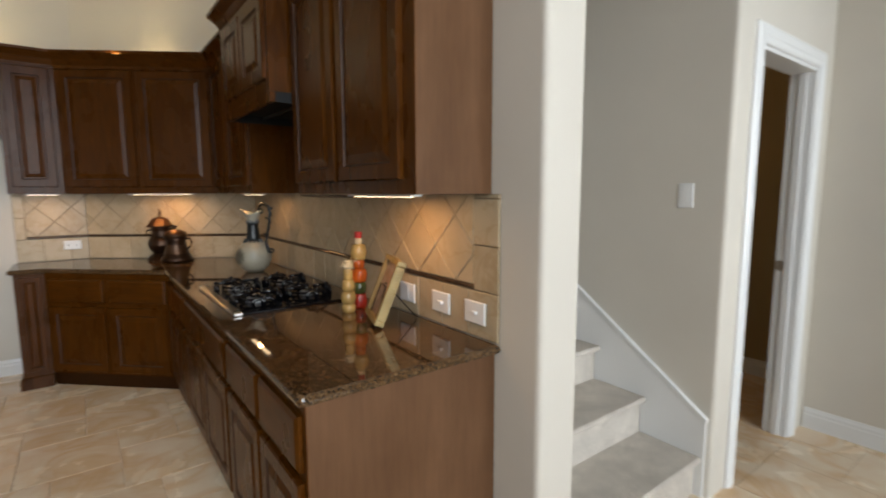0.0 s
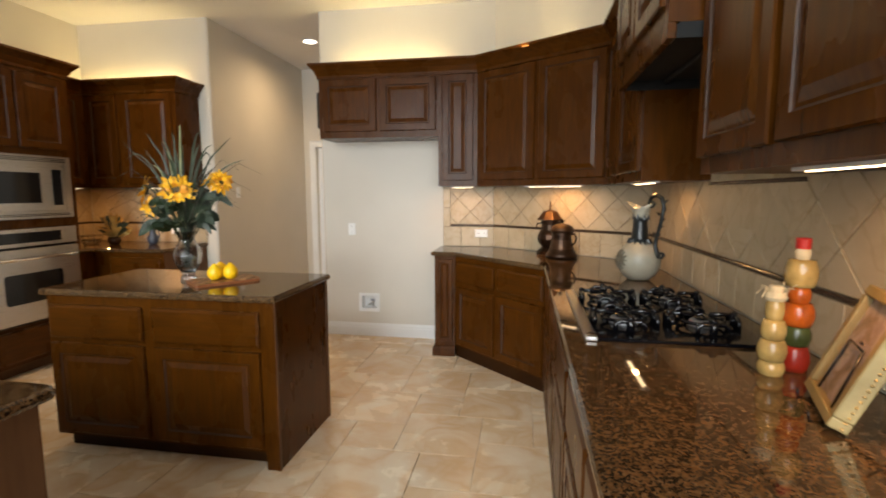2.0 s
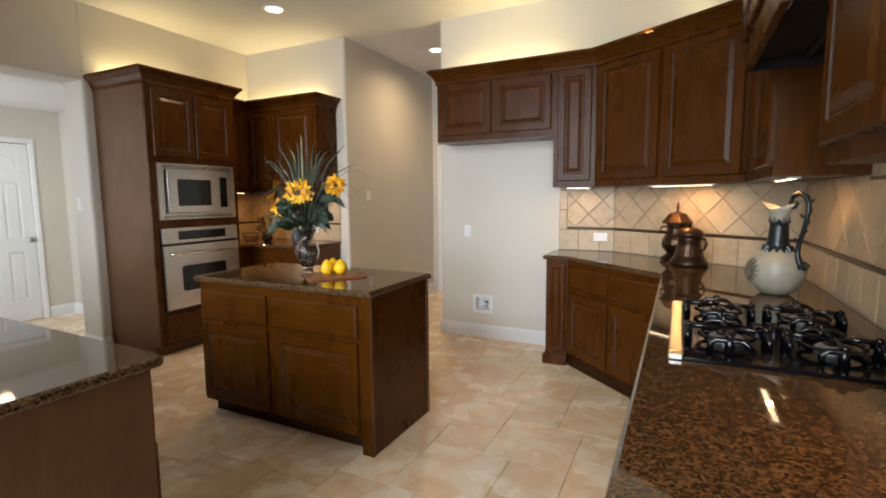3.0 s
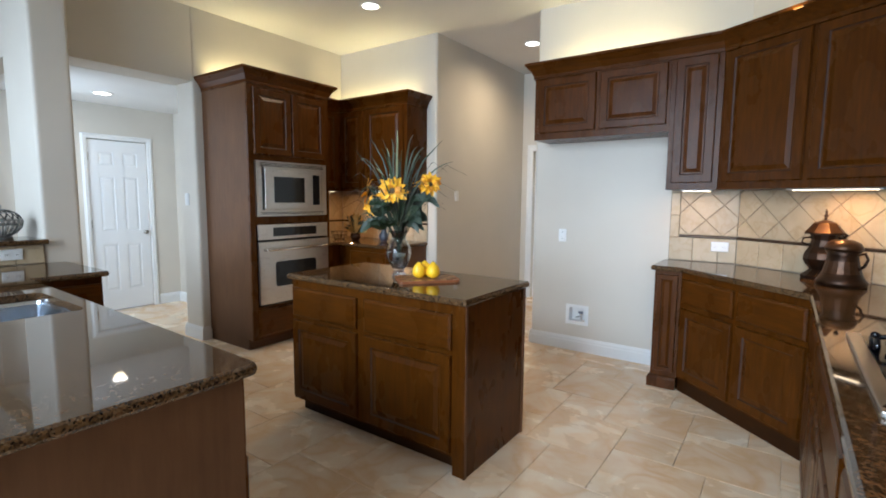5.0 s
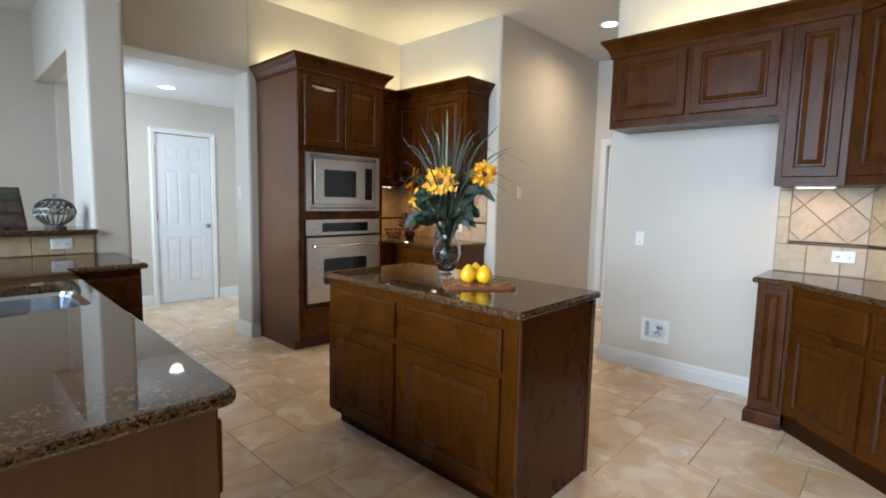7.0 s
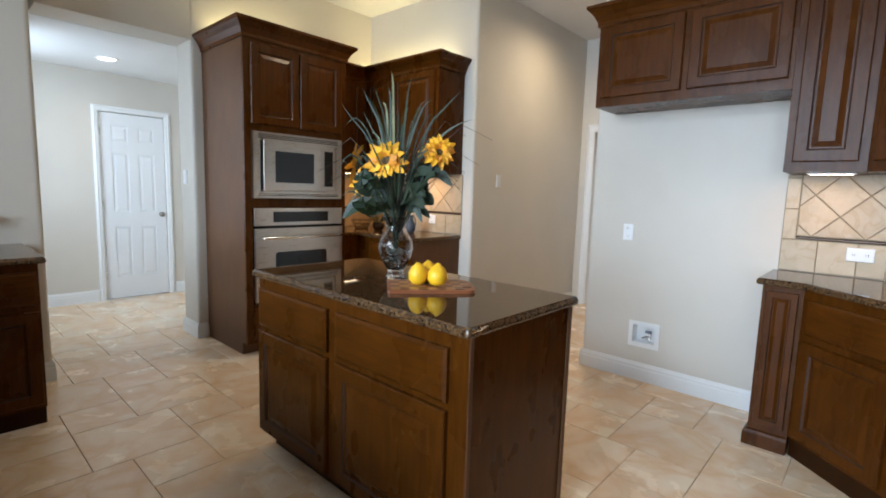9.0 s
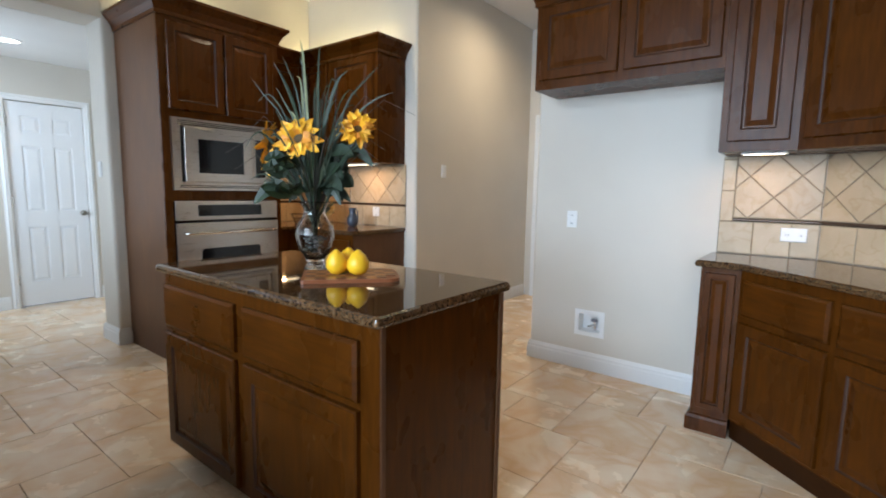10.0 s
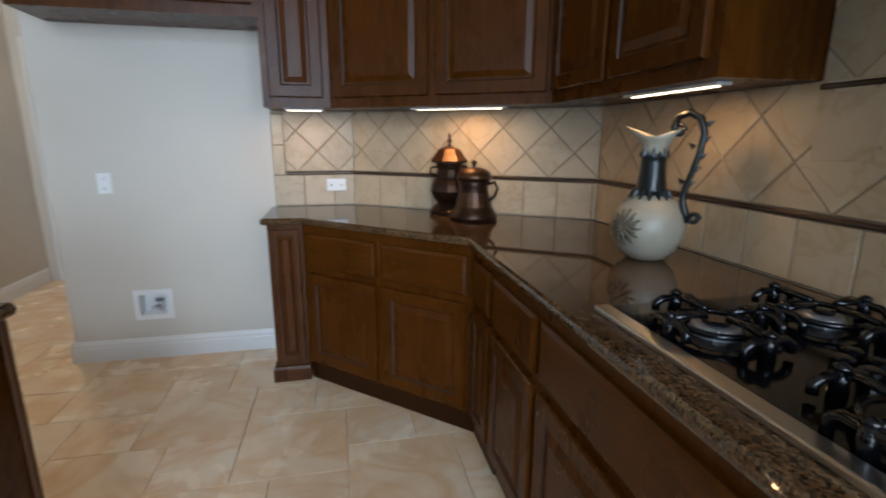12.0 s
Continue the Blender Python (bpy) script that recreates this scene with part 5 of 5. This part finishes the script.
def stacked_bottle(name, label, x, y, layers, h, cap):
    ob = thing(name, label, "bottle", pose(x, y, IT + 0.0005))
    n = len(layers)
    for k, (r, z0, z1, m) in enumerate(layers):
        mid = (z0 + z1) / 2
        part("layer", lathe([(r * 0.84, z0), (r * 0.90, z0 + (mid - z0) * 0.3), (r * 0.985, z0 + (mid - z0) * 0.7), (r, mid), (r * 0.96, z1 - (z1 - mid) * 0.6), (r * 0.86, z1 - (z1 - mid) * 0.25), (r * 0.78, z1 - 0.0003)], 24), m, ob, "", True)
    part("cap", lathe([(0.018, h - 0.03), (0.019, h - 0.004), (0.016, h), (0.0, h)], 16), cap, ob)
    return ob


PASTA = plain("filling_pale_yellow", (0.38, 0.25, 0.085), 0.10, 0, 0.4)
ORG = plain("filling_orange", (0.42, 0.085, 0.012), 0.08, 0, 0.6)
REDF = plain("filling_red", (0.28, 0.02, 0.01), 0.2, 0, 0.35)
GRNF = plain("filling_green", (0.06, 0.075, 0.022), 0.2, 0, 0.4)
CORK = plain("raffia_cream", (0.55, 0.45, 0.28), 0.8, 0, 0.2)
REDC = plain("cap_red", (0.42, 0.02, 0.015), 0.35)
b1 = stacked_bottle("spice_bottle", "pale yellow bulbous decorative bottle tied with raffia", 2.245, 4.965, [(0.034, 0, 0.040, PASTA), (0.036, 0.040, 0.098, PASTA), (0.031, 0.098, 0.152, PASTA), (0.023, 0.152, 0.212, PASTA)], 0.245, CORK)
part("raffia", lathe([(0.022, 0.205), (0.027, 0.215), (0.022, 0.228), (0.018, 0.215)], 14), CORK, b1)
for k in range(9):
    a = k * 0.7
    part("raffia_end", tube([(0.02 * math.cos(a), 0.02 * math.sin(a), 0.22), (0.03 * math.cos(a), 0.03 * math.sin(a), 0.24), (0.045 * math.cos(a), 0.045 * math.sin(a), 0.235 + 0.02 * math.sin(k))], 0.0012, 4), CORK, b1)
stacked_bottle("spice_bottle", "layered red, green and orange pepper bottle with red cap", 2.325, 5.01, [(0.037, 0, 0.072, REDF), (0.036, 0.072, 0.128, GRNF), (0.040, 0.128, 0.192, ORG), (0.028, 0.192, 0.238, ORG), (0.040, 0.238, 0.312, PASTA), (0.019, 0.312, 0.345, CORK)], 0.372, REDC)

GOLD = plain("frame_gold", (0.30, 0.215, 0.09), 0.42, 0.35, 0.25)
fr = thing("picture_stand", "gilt framed small picture leaning on a black easel", "picture", pose(2.245, 4.73, IT + 0.012, 0, 0, -109))
tilt = Matrix.Rotation(radians(-22), 4, "X")


def tilted(name, bm, m, label=""):
    p = part(name, bm, m, fr, label)
    p.matrix_basis = tilt
    return p


PRINT, _n, _l, _b = mat("print_faded_brown", 0.35)
_v = coords(_n, _l)
_l.new(ramp(_n, _l, noise_tex(_n, _l, _v, 14, 5, 0.6, 0.8), [(0.30, (0.07, 0.055, 0.035)), (0.44, (0.22, 0.14, 0.09)), (0.52, (0.30, 0.22, 0.22)), (0.60, (0.42, 0.31, 0.27)), (0.70, (0.13, 0.12, 0.09))]), _b.inputs["Base Color"])
fw, fh = 0.25, 0.285
for k, b in enumerate(frame_boxes(-fw / 2, 0, fw / 2, fh, 0.024, -0.018, 0.022)):
    tilted("frame_rail", boxes(b, bevel=0.004), GOLD)
tilted("backing", boxes((-fw / 2 + 0.006, 0.0165, 0.006, fw / 2 - 0.006, 0.021, fh - 0.006)), BLACK_IRON)
tilted("picture", boxes((-fw / 2 + 0.0245, 0.0, 0.0245, fw / 2 - 0.0245, 0.006, fh - 0.0245)), PRINT)
for k in range(20):
    for s in (-1, 1):
        tilted("bead", lathe([(0.0, -0.004), (0.0045, 0), (0.0, 0.004)], 6, None, (s * (fw / 2 + 0.001), 0.008, 0.008 + 0.0134 * k)), GOLD)
for s in (-1, 1):
    part("easel_leg", tube([(s * 0.05, 0.05, 0.15), (s * 0.07, -0.01, -0.010), (s * 0.07, -0.035, -0.010), (s * 0.07, -0.037, 0.012)], 0.003, 6), BLACK_IRON, fr, "", True)
part("easel_leg", tube([(0.0, 0.055, 0.16), (0.0, 0.20, -0.010)], 0.003, 6), BLACK_IRON, fr, "", True)
part("easel_bar", tube([(-0.05, 0.05, 0.15), (0.05, 0.05, 0.15)], 0.003, 6), BLACK_IRON, fr, "", True)

# small things in the corner beside the oven tower
dv = thing("small_pitcher", "small dark grey-blue ceramic pitcher in the corner", "pitcher", pose(-2.02, 7.72, IT + 0.0005))
SLATE = plain("ceramic_slate", (0.05, 0.06, 0.08), 0.3, 0, 0.3)
part("body", lathe([(0.035, 0), (0.05, 0.03), (0.052, 0.07), (0.03, 0.11), (0.028, 0.13), (0.04, 0.165), (0.0, 0.166)], 20), SLATE, dv, "", True)
part("handle", tube([(0.03, 0, 0.15), (0.065, 0, 0.14), (0.07, 0, 0.09), (0.05, 0, 0.05)], 0.006, 8), SLATE, dv, "", True)
pl = thing("dried_arrangement", "golden dried flower arrangement in a small brown pot", "flowers", pose(-2.36, 7.62, IT + 0.0005))
part("pot", lathe([(0.04, 0), (0.06, 0.04), (0.055, 0.08), (0.0, 0.081)], 16), BRZ, pl, "", True)
DRY = plain("leaf_golden", (0.42, 0.26, 0.07), 0.6, 0, 0.4)
for i in range(80):
    a, e = rnd.uniform(0, 6.28), rnd.uniform(0.10, 1.4)
    r = rnd.uniform(0.10, 0.20)
    p = (math.cos(a) * math.cos(e) * r, math.sin(a) * math.cos(e) * r, 0.09 + math.sin(e) * r * 1.2)
    part("leaf", blade([(0, 0, 0.08), (p[0] * 0.6, p[1] * 0.6, 0.08 + (p[2] - 0.08) * 0.7), p], rnd.uniform(0.012, 0.022)), (DRY, DRY, LEAF)[i % 3], pl)
bs = thing("wire_basket", "small bronze wire basket with orange fruit", "basket", pose(-2.60, 7.60, IT + 0.0005))
for z, r in ((0.004, 0.06), (0.05, 0.085), (0.09, 0.10)):
    part("ring", tube([(r * math.cos(a * 0.3927), r * math.sin(a * 0.3927), z) for a in range(17)], 0.003, 6), BRZ, bs, "", True)
for k in range(12):
    a = k * 0.5236
    part("wire", tube([(0.06 * math.cos(a), 0.06 * math.sin(a), 0.004), (0.085 * math.cos(a), 0.085 * math.sin(a), 0.05), (0.10 * math.cos(a), 0.10 * math.sin(a), 0.09)], 0.002, 5), BRZ, bs)

# ---- tiled walls ----


def clip_poly(poly, x0, z0, x1, z1):
    for ax, lim, keep in ((0, x0, 1), (0, x1, -1), (1, z0, 1), (1, z1, -1)):
        out = []
        for i in range(len(poly)):
            a, b = poly[i - 1], poly[i]
            ia, ib = (a[ax] - lim) * keep >= 0, (b[ax] - lim) * keep >= 0
            if ia != ib:
                t = (lim - a[ax]) / (b[ax] - a[ax])
                out.append((a[0] + (b[0] - a[0]) * t, a[1] + (b[1] - a[1]) * t))
            if ib:
                out.append(b)
        poly = out
        if not poly:
            break
    clean = []
    for p in poly:
        if not clean or (abs(p[0] - clean[-1][0]) + abs(p[1] - clean[-1][1])) > 1e-4:
            clean.append(p)
    if len(clean) > 2 and abs(clean[0][0] - clean[-1][0]) + abs(clean[0][1] - clean[-1][1]) < 1e-4:
        clean.pop()
    return clean


TR = random.Random(3)


def wall_tile(parent, poly, thick=0.0095):
    """One tile in the plane y = 0, that stands out to -y."""
    gap = 0.0024
    if len(poly) < 3:
        return
    area2 = sum(poly[i - 1][0] * poly[i][1] - poly[i][0] * poly[i - 1][1] for i in range(len(poly)))
    if abs(area2) < 0.0012:
        return
    if area2 < 0:
        poly = poly[::-1]
    a = offset(poly, -gap)
    b = offset(poly, -gap - 0.0022)
    t = thick + TR.uniform(-0.0008, 0.0008)
    bm = loft(bmesh.new(), [[(p[0], 0, p[1]) for p in a], [(p[0], -t + 0.002, p[1]) for p in a], [(p[0], -t, p[1]) for p in b]])
    part("tile", bm, SPLASH, parent)


def splash(name, m, w, apex, diag=0.264, left=0.0, right=0.0, top=U0, base=IT, joint=0.0, high=()):
    """A tiled backsplash: a row of squares, a bronze liner, a diagonal field; left and right: border strips. m puts x along the wall, face to -y."""
    ob = thing(name, "", "", m)
    tagged(ob, kind="structure")
    part("grout", boxes((0, -0.004, base + 0.001, w, 0, top - 0.001)), GROUT, ob)
    z1, z2 = base + 0.185, base + 0.207
    x = joint
    while x < w:
        wall_tile(ob, clip_poly([(x, base + 0.002), (x + 0.176, base + 0.002), (x + 0.176, z1), (x, z1)], 0, base, w, z1))
        x += 0.176
    prof = [(0, z1 + 0.002), (-0.010, z1 + 0.003), (-0.014, z1 + 0.008), (-0.014, z2 - 0.008), (-0.010, z2 - 0.003), (0, z2 - 0.002)]
    part("liner", loft(bmesh.new(), [[(xx, y, z) for y, z in prof] for xx in (left + 0.001, w - right - 0.001)]), LINER, ob, "dark bronze ceramic liner strip")
    for a0, a1 in ((0, left), (w - right, w)):
        z = z1
        while a1 - a0 > 0.01 and z < top:
            wall_tile(ob, [(a0, z), (a1, z), (a1, min(z + 0.176, top)), (a0, min(z + 0.176, top))])
            z += 0.176
    h = diag / 2
    for i in range(-2, int(w / h) + 4):
        for k in range(0, int((top - z2) / h) + 3):
            if (i + k) % 2:
                continue
            cx, cz = apex + (i - 1) * h, z2 + k * h
            wall_tile(ob, clip_poly([(cx - h, cz), (cx, cz - h), (cx + h, cz), (cx, cz + h)], left, z2, w - right, top))
    return ob


splash("backsplash_cook", pose(CW - 0.0005, 7.195, 0, 0, 0, -90), 7.195 - 4.17, (7.195 - 4.69) % 0.264, right=0.14, joint=(7.195 - 6.10) % 0.176 - 0.176)
splash("backsplash_hood", pose(CW - 0.0005, 6.10, 0.001, 0, 0, -90), 0.824, (6.10 - 4.69) % 0.264, top=1.945, base=U0 - 0.214)
PA, PB = Vector((1.295, NY - 0.004)), Vector((CW - 0.004, 7.203))
splash("backsplash_corner", face(None, PA, PB), (PB - PA).length, 0.184, 0.25)
splash("backsplash_alcove", pose(0.82, NY - 0.0005, 0), 0.47, 0.138, 0.236, left=0.07, joint=-0.004)
splash("backsplash_left", pose(LW + 0.62, 7.9695, 0), 0.72, 0.1)
splash("backsplash_side", pose(LW + 0.0005, 7.13, 0, 0, 0, 90), 0.83, 0.1)
splash("backsplash_left_corner", pose(LW + 0.01, 7.9695, 0), 0.60, 0.1)
bar = thing("backsplash_bar", "", "", pose(-2.6495, 3.0, 0, 0, 0, 90))
tagged(bar, kind="structure")
part("grout", boxes((0, -0.003, IT + 0.001, 1.899, 0, 1.044)), GROUT, bar)
for k in range(11):
    wall_tile(bar, clip_poly([(k * 0.176 - 0.02, IT + 0.002), (k * 0.176 + 0.156, IT + 0.002), (k * 0.176 + 0.156, 1.043), (k * 0.176 - 0.02, 1.043)], 0, 0, 1.898, 2))

# ---- floor tiles ----
FA, FB, GAP = 0.4605, 0.3055, 0.0016


def floor_mesh(s):
    g = GAP
    r = [rect(g, g, s - g, s - g), rect(g, g, s - g, s - g), rect(g + 0.002, g + 0.002, s - g - 0.002, s - g - 0.002)]
    bm = loft(bmesh.new(), [[(p[0], p[1], z) for p in q] for q, z in zip(r, (-0.0095, -0.0009, 0.0))])
    bmesh.ops.recalc_face_normals(bm, faces=bm.faces)
    me = bpy.data.meshes.new("floor_tile")
    bm.to_mesh(me)
    bm.free()
    me.materials.append(FLOOR_TILE)
    return me


meshes = {FA: floor_mesh(FA), FB: floor_mesh(FB)}
ox, oy = -2.49 - FA, 5.36 - (FA - FB)
rest = bmesh.new()
fr2, tiles = random.Random(5), []
for m1 in range(-40, 41):
    for n1 in range(-40, 41):
        px, py = ox + m1 * FA + n1 * FB, oy - m1 * FB + n1 * FA
        for x, y, s in ((px, py, FA), (px + FA, py + FA - FB, FB)):
            cx, cy = x + s / 2, y + s / 2
            if not (-5.2 < cx < 5.7 and -1.6 < cy < 10.2):
                continue
            tiles.append((max(abs(cx - 0.1) / 1.1, abs(cy - 6.0)), x, y, s))
tiles.sort()
for k, (_, x, y, s) in enumerate(tiles):
    if k < 290:
        ob = new("tile", meshes[s])
        ob.parent, ob.location = floor, (x, y, 0)
    else:
        box(rest, x + GAP, y + GAP, -0.0095, x + s - GAP, y + s - GAP, -0.0002)
tagged(part("floor_tiles_outer", rest, FLOOR_TILE, floor), kind="stuff")
